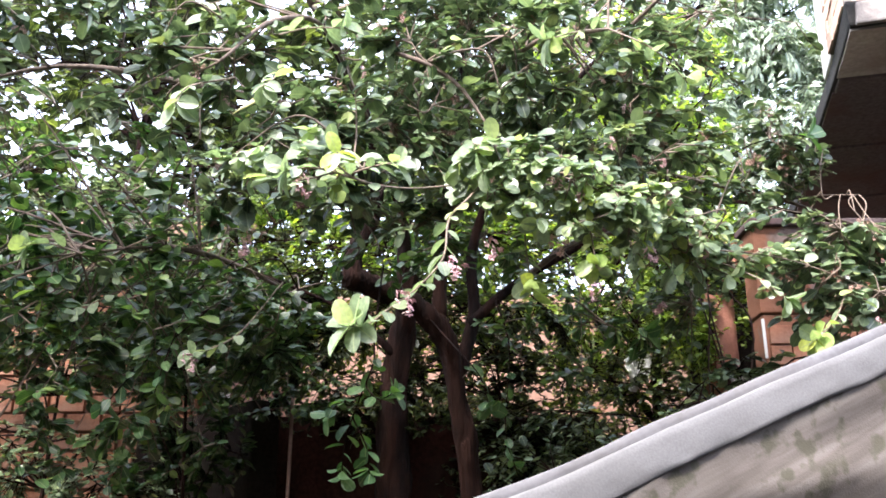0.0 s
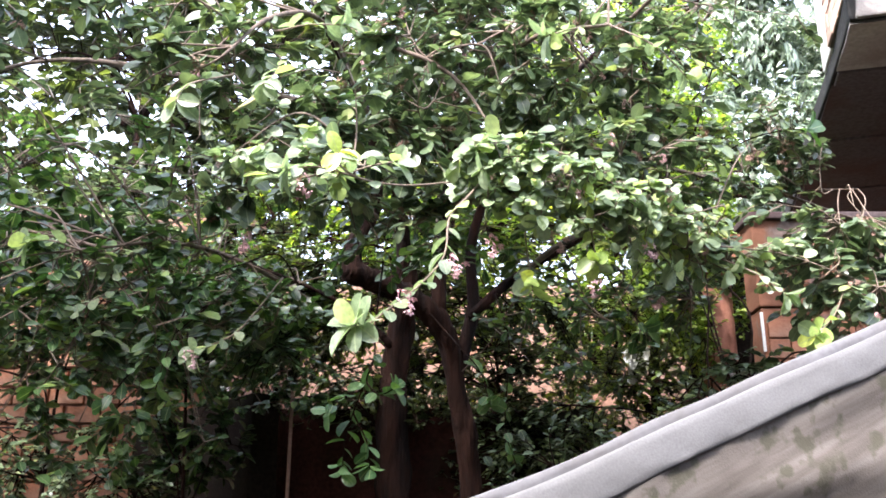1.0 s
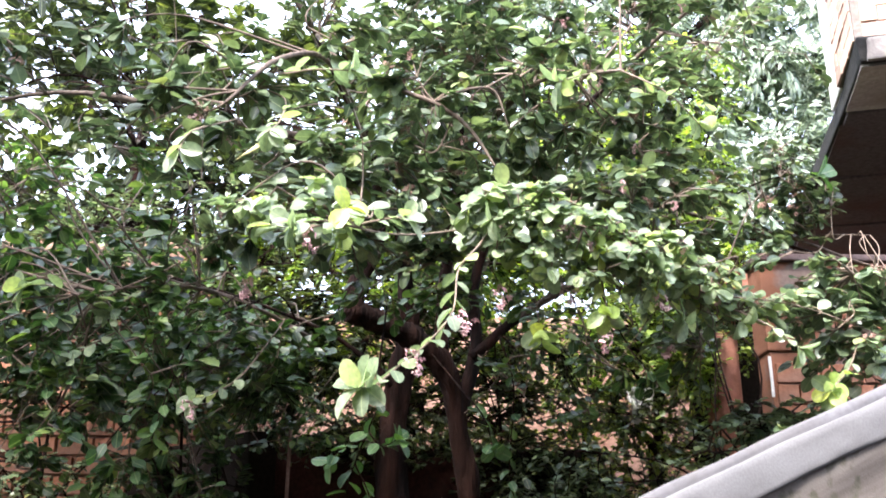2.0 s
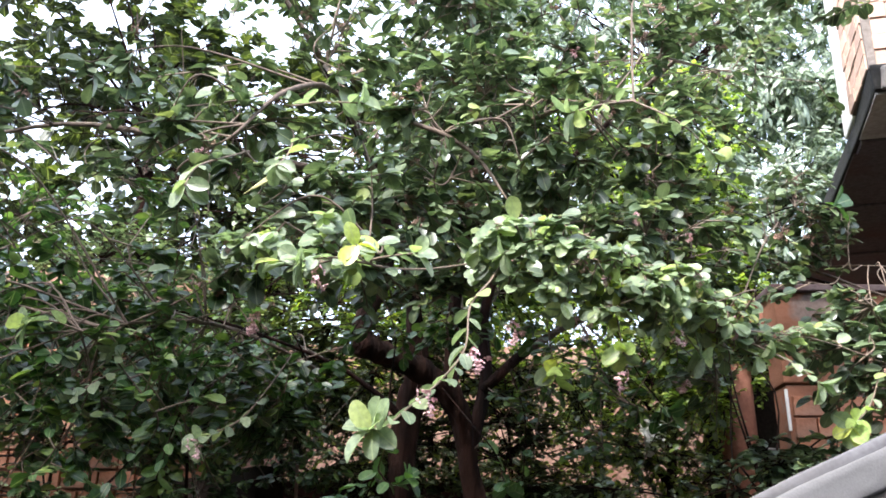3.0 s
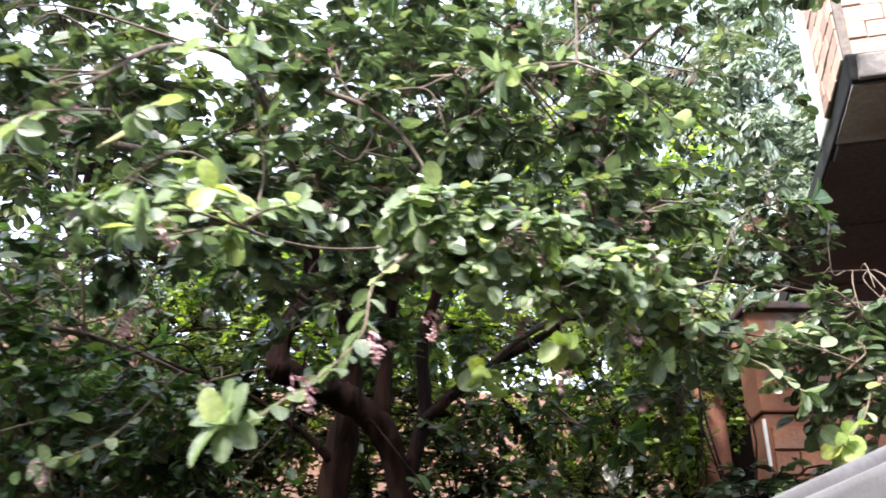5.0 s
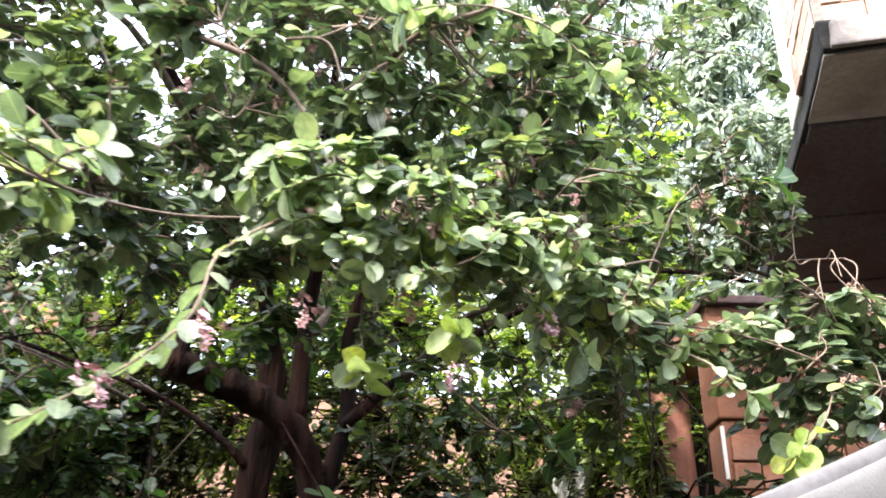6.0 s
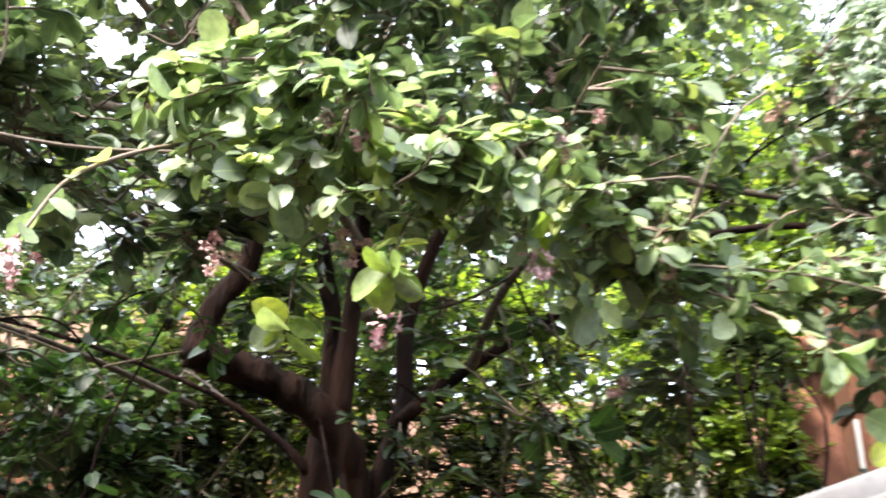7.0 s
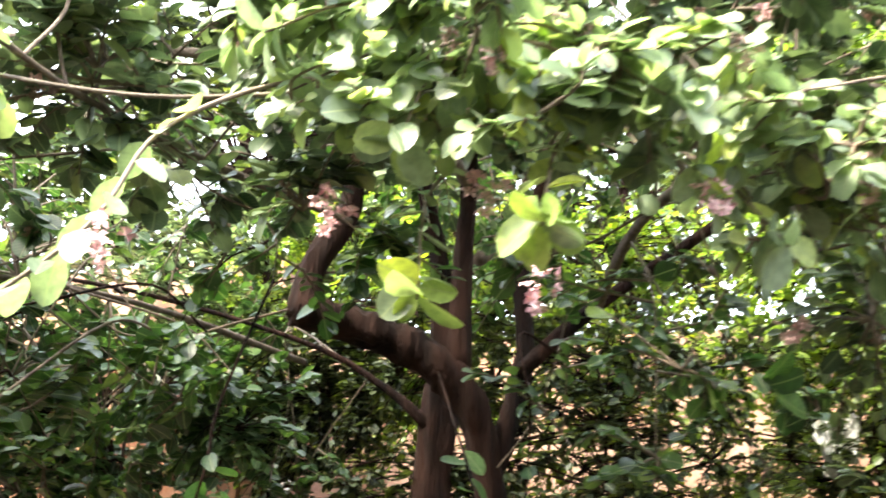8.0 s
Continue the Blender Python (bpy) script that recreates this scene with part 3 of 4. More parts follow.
twig_mass = under_tree(raw("twig", tv, tf, twig_bark, label="fine pale brown twigs"))
twig_mass["kind"] = "stuff"
for name, leaf_set, mat, label in [("dimmed_growth", "old", leaf_dimmed, "saturated green leaves, crown shade darkened into their colour"),
                              ("fresh_growth", "young", leaf_young, "paler young leaves on the outer twigs, sky sheen in their colour"),
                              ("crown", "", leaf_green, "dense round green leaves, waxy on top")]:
    base, way, face, length = (np.concatenate([c[k] for c in foliage[leaf_set]]) for k in range(4))
    if leaf_set == "young":
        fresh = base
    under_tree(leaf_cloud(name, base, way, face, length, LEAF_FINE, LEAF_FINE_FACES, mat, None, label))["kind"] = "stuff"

# hanging sprays in front: line, leaves, leaf length
SPRAYS = []


def hanging_spray(*values):
    """Notes a spray of single leaves."""
    SPRAYS.append(values)


hanging_spray([(0.12, 2.5, 2.62), (0.07, 2.35, 2.513), (0.015, 2.27, 2.42), (0.0, 2.215, 2.30), (-0.06, 2.17, 2.21), (-0.127, 2.12, 2.143), (-0.18, 2.06, 2.085), (-0.21, 2.01, 2.075)], 26, 0.055, 8, 0.08)
hanging_spray([(-0.1, 2.4, 2.56), (-0.21, 2.2, 2.50), (-0.25, 2.0, 2.46), (-0.24, 1.92, 2.455)], 7, 0.05, 5, 0.056, "lime")
hanging_spray([(-0.21, 2.2, 2.50), (-0.30, 2.02, 2.46), (-0.375, 1.98, 2.435)], 9, 0.055, 6, 0.062)
hanging_spray([(-0.22, 2.12, 2.49), (-0.16, 2.03, 2.47), (-0.11, 2.0, 2.465)], 6, 0.05, 4, 0.06)
hanging_spray([(0.3, 2.5, 2.65), (0.2, 2.38, 2.64), (0.1, 2.33, 2.58)], 10, 0.054, 5, 0.06)
hanging_spray([(0.2, 2.55, 2.62), (0.15, 2.40, 2.68), (0.14, 2.36, 2.69)], 6, 0.05, 4, 0.066)
hanging_spray([(0.3, 2.5, 2.65), (0.42, 2.42, 2.6), (0.56, 2.45, 2.5)], 11, 0.054, 5, 0.06)
hanging_spray([(0.3, 2.5, 2.65), (0.28, 2.4, 2.52), (0.26, 2.38, 2.44)], 8, 0.052, 5, 0.06)
hanging_spray([(0.42, 2.6, 2.55), (0.42, 2.48, 2.45), (0.418, 2.41, 2.335)], 9, 0.05, 8, 0.064, "lime")
hanging_spray([(0.25, 2.7, 2.6), (0.24, 2.56, 2.45), (0.25, 2.50, 2.29)], 7, 0.05, 6, 0.062, "lime")
hanging_spray([(0.5, 2.75, 2.62), (0.55, 2.64, 2.52), (0.59, 2.59, 2.47)], 6, 0.05, 5, 0.066, "lime")
hanging_spray([(0.45, 2.85, 2.7), (0.6, 2.68, 2.52), (0.69, 2.62, 2.37)], 9, 0.05, 7, 0.066)
hanging_spray([(0.6, 2.9, 2.62), (0.8, 2.79, 2.47), (0.9, 2.74, 2.40)], 9, 0.055, 6, 0.07)
hanging_spray([(0.8, 2.8, 2.50), (0.95, 2.70, 2.39), (1.03, 2.65, 2.30)], 7, 0.058, 5, 0.08)
hanging_spray([(1.3, 2.85, 2.4), (1.2, 2.74, 2.27), (1.11, 2.69, 2.19)], 8, 0.058, 9, 0.07, "lime")
hanging_spray([(-0.6, 2.3, 2.85), (-0.66, 2.14, 2.74), (-0.672, 2.08, 2.66)], 6, 0.05, 3, 0.066)
hanging_spray([(-0.5, 2.5, 3.02), (-0.46, 2.25, 2.83), (-0.47, 2.14, 2.74)], 6, 0.05, 3, 0.056)
hanging_spray([(-0.3, 2.95, 3.28), (-0.22, 2.6, 3.14), (-0.21, 2.53, 3.09)], 8, 0.056, 5, 0.07)
hanging_spray([(-0.5, 2.4, 3.05), (-0.38, 2.25, 2.98), (-0.26, 2.2, 2.95)], 9, 0.052, 5, 0.06)
hanging_spray([(0.5, 2.45, 3.1), (0.4, 2.4, 3.06), (0.30, 2.38, 3.02)], 7, 0.056, 5, 0.074)
hanging_spray([(0.5, 2.45, 3.1), (0.62, 2.4, 3.0), (0.72, 2.42, 2.9)], 8, 0.05, 4, 0.058)
hanging_spray([(0.6, 3.0, 2.9), (0.7, 2.98, 2.93), (0.75, 2.97, 2.92)], 6, 0.06, 4, 0.075)
hanging_spray([(1.15, 3.2, 3.05), (1.27, 3.1, 3.05), (1.33, 3.05, 3.02)], 4, 0.05, 3, 0.082, "deep")
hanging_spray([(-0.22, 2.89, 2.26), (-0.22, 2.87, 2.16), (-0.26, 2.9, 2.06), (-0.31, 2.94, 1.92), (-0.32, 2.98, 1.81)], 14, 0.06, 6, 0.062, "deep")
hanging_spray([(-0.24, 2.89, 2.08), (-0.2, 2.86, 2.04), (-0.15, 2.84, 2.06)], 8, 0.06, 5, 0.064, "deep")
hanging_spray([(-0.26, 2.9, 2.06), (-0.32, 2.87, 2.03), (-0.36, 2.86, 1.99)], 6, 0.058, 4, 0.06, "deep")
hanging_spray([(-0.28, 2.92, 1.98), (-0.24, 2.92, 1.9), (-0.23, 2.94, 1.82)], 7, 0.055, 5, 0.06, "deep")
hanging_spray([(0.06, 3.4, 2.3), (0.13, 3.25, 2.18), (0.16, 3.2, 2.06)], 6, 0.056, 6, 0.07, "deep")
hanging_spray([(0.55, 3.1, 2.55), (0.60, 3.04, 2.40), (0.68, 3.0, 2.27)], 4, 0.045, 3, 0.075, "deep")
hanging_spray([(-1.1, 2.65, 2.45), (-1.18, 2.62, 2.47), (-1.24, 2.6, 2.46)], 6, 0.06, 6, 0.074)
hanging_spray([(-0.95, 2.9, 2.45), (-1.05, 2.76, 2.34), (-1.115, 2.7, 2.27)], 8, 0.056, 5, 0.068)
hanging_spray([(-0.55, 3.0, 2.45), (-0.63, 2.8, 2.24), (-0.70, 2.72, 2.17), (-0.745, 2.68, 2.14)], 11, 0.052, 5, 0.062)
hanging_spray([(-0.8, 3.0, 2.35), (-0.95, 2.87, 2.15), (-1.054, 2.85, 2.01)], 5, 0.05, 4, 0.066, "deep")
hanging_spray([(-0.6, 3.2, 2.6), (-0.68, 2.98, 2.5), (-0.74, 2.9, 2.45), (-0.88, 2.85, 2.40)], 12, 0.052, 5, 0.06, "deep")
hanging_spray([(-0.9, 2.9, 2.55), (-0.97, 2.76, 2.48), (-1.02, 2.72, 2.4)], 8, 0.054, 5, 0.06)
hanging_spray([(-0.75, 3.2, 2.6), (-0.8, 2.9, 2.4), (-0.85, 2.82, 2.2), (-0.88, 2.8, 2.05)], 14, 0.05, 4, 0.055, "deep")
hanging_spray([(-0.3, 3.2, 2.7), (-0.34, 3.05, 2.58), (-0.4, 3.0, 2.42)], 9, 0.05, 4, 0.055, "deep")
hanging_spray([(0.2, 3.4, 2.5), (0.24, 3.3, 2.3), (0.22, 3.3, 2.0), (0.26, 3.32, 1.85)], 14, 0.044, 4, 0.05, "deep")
hanging_spray([(1.3, 2.8, 3.9), (1.3, 2.6, 3.8), (1.26, 2.5, 3.68)], 10, 0.06, 5, 0.07)
leaf_meshes, shaded_meshes, lime_meshes = [], [], []
for k, (fold, curl, wide) in enumerate([(0.3, 0.1, 0.6), (0.45, 0.22, 0.68), (0.2, 0.3, 0.64), (0.55, 0.05, 0.56), (0.3, -0.12, 0.7)]):
    shape, faces = leaf_shape(BLUNT, fold, curl, wide)
    me = bpy.data.meshes.new("leaf")
    me.from_pydata([tuple(v) for v in shape], [], faces)
    me.polygons.foreach_set("use_smooth", [True] * len(me.polygons))
    flat_uv = [(shape[me.loops[q].vertex_index][0], shape[me.loops[q].vertex_index][1] + 0.5) for q in range(len(me.loops))]
    me.uv_layers.new(name="blade").data.foreach_set("uv", [w for q in flat_uv for w in q])
    me.materials.append(leaf_front)
    leaf_meshes.append(me)
    me = me.copy()
    me.materials[0] = leaf_spray_shade
    shaded_meshes.append(me)
    me = me.copy()
    me.materials[0] = leaf_lime
    lime_meshes.append(me)
pick = random.Random(5)
for pts, count, size, crest, crest_size, *tone in SPRAYS:
    start, ahead = Vector(pts[0]), (Vector(pts[1]) - Vector(pts[0])).normalized()
    foot = min(holds, key=lambda q: (q - start).length * (1.5 + (q - start).normalized().dot(ahead)))
    v, f = tube(([foot] if (foot - start).length < 0.4 else []) + pts, [0.0034, 0.0028, 0.0018], 6, n=5 * len(pts) + 5)
    # under the canopy the near-black bark colour stands for shade on the twig
    twig = under_tree(raw("spray", v, f, bark if "deep" in tone else twig_bark))
    line = curve_points(pts, 40)
    holds += line[4:30:4]
    for k in range(count + crest):
        tip = k >= count
        u = 0.9 + 0.095 * (k - count + pick.random()) / crest if tip else 0.2 + 0.76 * (k + 0.5) / count
        i = min(int(u * 39), 38)
        p = line[i].lerp(line[i + 1], u * 39 - i)
        d = (line[i + 1] - line[i]).normalized()
        s = d.cross(Vector((0, 0, 1))).normalized() * (1 if k % 2 else -1)
        if tip:   # a loose whorl at the end of the shoot, the blades open towards the light
            turn = 2 * math.pi * k / crest + pick.gauss(0, 0.25)
            a = d * pick.uniform(0.25, 0.7) + math.cos(turn) * s + math.sin(turn) * d.cross(s).normalized()
            up = d + Vector((pick.gauss(0, 0.25), pick.gauss(-0.2, 0.25), 0.7))
            long = crest_size * pick.uniform(0.75, 1.1)
        else:
            a = d * pick.uniform(0.4, 0.9) + s * pick.uniform(0.5, 0.9) + Vector([pick.gauss(0, 0.22) for _ in range(3)])
            up = Vector((pick.gauss(0, 0.3), pick.gauss(-0.3, 0.3), 1))
            long = size * pick.uniform(0.6, 1.15)
        a.normalize()
        y = up.cross(a).normalized()
        z = a.cross(y)
        m = Matrix((a, y, z)).transposed().to_4x4()
        m.translation = p
        kind = leaf_meshes
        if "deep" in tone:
            kind = shaded_meshes
        elif "lime" in tone and (tip and pick.random() < 0.45 or pick.random() < 0.15):
            kind = lime_meshes
        leaf = new("leaf", kind[pick.randrange(5)])
        leaf.matrix_basis = m @ Matrix.Scale(long, 4)
        leaf.parent = twig

# blossoms: short hanging heads of five-petalled florets
bm = bmesh.new()
for k in range(11):
    c = Vector((pick.gauss(0, 0.007), pick.gauss(0, 0.007), -0.004 * k + 0.014))
    m = Matrix.Translation(c) @ Euler([pick.uniform(-1.3, 1.3), pick.uniform(-1.3, 1.3), pick.uniform(0, 6.3)]).to_matrix().to_4x4()
    for j in range(5):
        a, long = 2 * math.pi * j / 5, 0.009 * pick.uniform(0.75, 1.25)
        out, side = Vector((math.cos(a), math.sin(a), 0)), Vector((-math.sin(a), math.cos(a), 0))
        ring = [bm.verts.new(m @ q) for q in (Vector((0, 0, -0.002)), out * long * 0.6 + side * 0.0028 + Vector((0, 0, 0.002)), out * long + Vector((0, 0, -0.0005)), out * long * 0.6 - side * 0.0028 + Vector((0, 0, 0.002)))]
        bm.faces.new(ring)
blossom = under_tree(part("blossom", bm, petal, label="crumpled pale pink blossom cluster"))
HEADS = [(0.02, 2.2, 2.285), (0.415, 2.44, 2.29), (0.144, 2.48, 2.425), (-0.3, 3.03, 3.28), (-0.762, 2.54, 3.0), (-0.742, 2.67, 2.14), (-0.09, 2.1, 2.17), (0.33, 2.52, 2.45), (0.6, 2.58, 2.44), (-0.33, 2.0, 2.42), (-0.6, 2.7, 2.5), (0.72, 3.0, 2.38)]
spots = [Vector(q) for q in HEADS] + [Vector(base[i]) for i in rng.choice(np.flatnonzero(base[:, 1] < 2.95), 75)] + [Vector(fresh[i]) for i in rng.choice(len(fresh), 22)]
blossom.matrix_basis = Matrix.Translation(spots[0] + Vector((0.01, -0.01, -0.012))) @ Matrix.Scale(1.3, 4)
for n, q in enumerate(spots[1:]):
    b = new("blossom", blossom.data)
    under_tree(b)
    b["label"] = "crumpled pale pink blossom cluster"
    b.matrix_basis = Matrix.Translation(q + Vector((0.0, -0.012, -0.012))) @ Euler([pick.uniform(-0.5, 0.5), pick.uniform(-0.5, 0.5), pick.uniform(0, 6)]).to_matrix().to_4x4() @ Matrix.Scale(pick.uniform(1.2, 1.5) if n < len(HEADS) - 1 else pick.uniform(0.6, 1.0), 4)

# spent flower heads, smaller and browner
me = blossom.data.copy()
me.materials[0] = petal_dry
for i in rng.choice(np.flatnonzero(base[:, 1] < 3.2), 300, replace=False):
    b = new("spent_blossom", me)
    under_tree(b)
    b.matrix_basis = Matrix.Translation(Vector(base[i]) + Vector((0.0, -0.012, -0.008))) @ Euler([pick.uniform(0, 6) for _ in range(3)]).to_matrix().to_4x4() @ Matrix.Scale(pick.uniform(0.7, 1.2), 4)

# a withered hanging seed pod cluster
pods, pod_faces = [], []
for a, (dx, dz, n) in enumerate([(0.07, -0.01, 5), (0.045, -0.04, 5), (0.02, -0.055, 5)]):
    v, f = tube([(-0.5, 2.21, 2.75), (-0.5 + dx * 0.5, 2.2, 2.752 + dz * 0.2), (-0.5 + dx - 0.075, 2.19, 2.74 + dz)], [0.002, 0.007, 0.001], 6, 0.2, n=8)
    o = len(pods)
    pods += v
    pod_faces += [tuple(i + o for i in q) for q in f]
under_tree(raw("withered_leaf", pods, pod_faces, dry_leaf, label="curled yellowish withered leaves"))

# ---- the house with the overhanging slab ----
HX, HY = Vector((0.967, -0.253, 0)), Vector((0.253, 0.967, 0))
house_frame = Matrix(((HX.x, HY.x, 0, 1.57), (HX.y, HY.y, 0, 3.13), (0, 0, 1, 0), (0, 0, 0, 1)))
house = thing("house", "unfinished brick house with a weathered concrete slab roof", "house")
house.matrix_basis = house_frame
UNDER = 3.53
bm = box(bmesh.new(), (0, 0, UNDER), (3.2, 3.4, UNDER + 0.1), 0.012)
bmesh.ops.subdivide_edges(bm, edges=bm.edges[:], cuts=6, use_grid_fill=True)
part("slab", roughen(bm, 0.02, 6), slab_dark, house, "dark weathered concrete slab")
bm = box(bmesh.new(), (0.03, -0.03, UNDER - 0.005), (3.2, -0.004, UNDER + 0.09), 0.008)
bmesh.ops.subdivide_edges(bm, edges=bm.edges[:], cuts=5, use_grid_fill=True)
part("lip", roughen(bm, 0.01, 9), concrete, house, "rough grey concrete lip")
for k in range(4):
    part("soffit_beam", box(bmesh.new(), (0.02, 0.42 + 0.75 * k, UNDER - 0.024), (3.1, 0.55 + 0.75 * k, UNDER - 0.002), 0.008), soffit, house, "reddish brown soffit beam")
part("soffit", box(bmesh.new(), (0.012, 0.556, UNDER - 0.012), (3.19, 3.38, UNDER - 0.001)), soffit, house, "stained underside of the slab, its shade darkened in")
bm = box(bmesh.new(), (0.012, 0.02, UNDER - 0.014), (3.19, 0.418, UNDER - 0.001))
bmesh.ops.subdivide_edges(bm, edges=bm.edges[:], cuts=5, use_grid_fill=True)
part("front_soffit", roughen(bm, 0.004, 9), slab_bounce, house, "underside at the slab's edge, bounced light in its grey-brown")
part("back_wall", box(bmesh.new(), (0.25, 3.0, 0), (3.2, 3.2, UNDER - 0.06), 0.01), soffit, house, "rear wall under the slab, shade put into its colour")
part("side_wall", box(bmesh.new(), (3.0, 0.1, 0), (3.2, 2.99, UNDER - 0.06), 0.01), concrete, house)
part("pillar", box(bmesh.new(), (0.62, 0.02, 0), (0.84, 0.24, UNDER - 0.06), 0.012), concrete, house, "grey concrete pillar")
part("corner_pilaster", box(bmesh.new(), (0.004, 0.42, UNDER + 0.102), (0.2, 0.66, UNDER + 1.7), 0.01), white_paint, house, "white painted corner pilaster")
part("upper_wall", box(bmesh.new(), (0.0, 0.014, UNDER + 0.102), (0.15, 0.418, UNDER + 1.7)), mortar, house)

# low outbuilding under the slab's end: rendered face, vent opening, clay post
outhouse = thing("outbuilding", "low brick outbuilding with patchy pinkish render and an open vent", "outbuilding", at=(1.2, 3.4, 0))


outhouse.scale = (1.08, 1.08, 1.08)
outhouse.location = (1.2 * 1.08, 3.4 * 1.08, -0.128)


def out_part(name, lo, hi, mat, bevel=0.006, label=""):
    ob = part(name, roughen(box(bmesh.new(), lo, hi, bevel), 0.004, 11), mat, outhouse, label)
    ob.matrix_parent_inverse = Matrix.Translation((-1.2, -3.4, 0))
    return ob


out_part("rendered_wall", (1.19, 3.36, 2.44), (2.3, 3.5, 2.785), render_pink, label="pinkish rendered wall top")
# dark-coloured strip that draws the shadow line along the wall top
out_part("coping", (1.175, 3.335, 2.786), (2.3, 3.52, 2.812), soffit, 0.005, "thin concrete coping, the wall top's shadow line in its colour")
out_part("wall_core", (1.198, 3.37, 0), (2.3, 3.5, 2.436), render_pink)
out_part("lintel", (1.27, 4.25, 2.9), (1.5, 4.6, 3.02), terracotta, label="red clay lintel")
out_part("opening_back", (1.3, 4.75, 0), (2.3, 4.85, 3.0), shade_wall, label="back of the vent, coloured dark for its shade")
out_part("sill", (1.12, 3.54, 2.205), (1.36, 3.64, 2.235), concrete, label="pale concrete sill")
v, f = tube([(1.36, 4.45, 0), (1.36, 4.45, 1.5), (1.36, 4.45, 2.899)], [0.085, 0.085], 18, 0.03, n=9)
ob = raw("clay_post", v, f, terracotta, outhouse, "round terracotta post")
ob.matrix_parent_inverse = Matrix.Translation((-1.2, -3.4, 0))
out_part("jamb_edge", (1.193, 3.366, 2.27), (1.204, 3.376, 2.42), white_paint, 0.003, "flaking white edge of the jamb")

# ---- brick house behind, to the tree's other side ----
rear = thing("rear_house", "orange brick house with a white corner pilaster behind the trees", "house", at=(-2.6, 5.4, 0))
rear_inv = Matrix.Translation((2.6, -5.4, 0))


def rear_part(name, lo, hi, mat, bevel=0.006, label=""):
    ob = part(name, box(bmesh.new(), lo, hi, bevel), mat, rear, label)
    ob.matrix_parent_inverse = rear_inv
    return ob


rear_part("wall", (-4.6, 5.3, 0), (-1.302, 5.45, 3.5), plaster_pale)
rear_part("corner_pilaster", (-1.3, 5.285, 0), (-1.262, 5.45, 2.5), white_paint, label="white painted corner pilaster")

# garden wall, coloured dark for its shade, with a pale galvanised post
garden_wall = thing("garden_wall", "rendered garden wall ending at a thin pole, shade in its colour", "wall", at=(-0.8, 4.2, 0))
bm = bmesh.new()
box(bm, (-0.07, 0, 0), (0.07, 2.0, 2.24), 0.008)
bmesh.ops.subdivide_edges(bm, edges=bm.edges[:], cuts=5, use_grid_fill=True)
w = part("rendered_wall", roughen(bm, 0.012, 5), shade_wall, garden_wall)
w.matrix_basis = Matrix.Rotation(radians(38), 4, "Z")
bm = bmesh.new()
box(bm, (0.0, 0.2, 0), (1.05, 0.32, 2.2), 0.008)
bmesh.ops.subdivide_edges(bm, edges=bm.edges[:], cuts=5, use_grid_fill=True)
part("return_wall", roughen(bm, 0.012, 5), maroon, garden_wall, "maroon return of the wall, shade darkened in")
# dark piece added to fill the shaded gap beside the trunk
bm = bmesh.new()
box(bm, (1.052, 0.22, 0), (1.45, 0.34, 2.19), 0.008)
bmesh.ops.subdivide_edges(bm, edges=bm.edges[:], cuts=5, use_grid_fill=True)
part("low_wall", roughen(bm, 0.012, 5), shade_wall, garden_wall, "lower end of the wall, shade put into its colour")
v, f = tube([(0.13, -0.1, 0), (0.125, -0.1, 1.2), (0.13, -0.1, 2.26)], [0.008, 0.007, 0.008], 10, 0.05, n=8)
raw("pole", v, f, plaster_pale, garden_wall, "thin pale grey pole")

# boundary wall behind the tree
boundary = tagged(part("wall_boundary", box(bmesh.new(), (-1.6, 5.9, 0), (3.6, 6.05, 3.2), 0.01), plaster_pale), "faded pinkish boundary wall behind the shrubs", "wall", kind="structure")

# ---- canvas over a line ----
rope_pts = [(2.26, 2.98, 2.62), (1.8, 2.76, 2.43), (1.25, 2.54, 2.19), (0.8, 2.39, 2.0), (0.48, 2.28, 1.865), (0.14, 2.17, 1.72), (-0.4, 2.02, 1.56), (-1.2, 1.85, 1.5)]
canvas_sheet = thing("canvas_sheet", "slack off-white canvas sheet, mildewed, hung over a line", "canvas sheet", at=(0.6, 2.3, 1.5))
canvas_inv = Matrix.Translation((-0.6, -2.3, -1.5))
line = curve_points(rope_pts, 180)[16:156]
front = Vector((0.25, -0.95, 0)).normalized()


def drape(profile, wrinkle):
    verts, faces = [], []
    for i, c in enumerate(line):
        for j, (out, down) in enumerate(profile):
            q = c + front * out + Vector((0, 0, -down))
            if wrinkle:
                s = i * 0.015
                amp = min(1.0, max(0.0, down - 0.1) * 5)
                q += front * amp * (0.011 * math.sin(down * 30 + s * 7.0) * (0.5 + noise.noise(Vector((s * 2, down * 2, 5)))) + 0.02 * noise.noise(Vector((s * 1.2, down * 9 + s * 2.5, 3))))
            q += front * (0.004 * noise.noise(Vector((i * 0.11, 0.9 * j, 7))) + 0.0035 * noise.noise(Vector((i * 0.3 + 0.5 * j, 0.5 * j, 11))))
            q.z += 0.006 * noise.noise(Vector((i * 0.06, 0.5 * j, 1)))
            verts.append(q)
    k = len(profile)
    for i in range(len(line) - 1):
        for j in range(k - 1):
            a = i * k + j
            faces.append((a, a + 1, a + k + 1, a + k))
    return verts, faces


back_strip = [(-0.03, 0.12), (-0.03, 0.01), (-0.022, -0.008), (-0.012, -0.013), (-0.004, -0.009), (-0.001, 0.004), (0.0, 0.022), (0.0, 0.05)]
v, f = drape(back_strip, False)
ob = raw("hem_back", v, f, canvas_grey, canvas_sheet, "greyer back fold of the hem")
ob.matrix_parent_inverse = canvas_inv
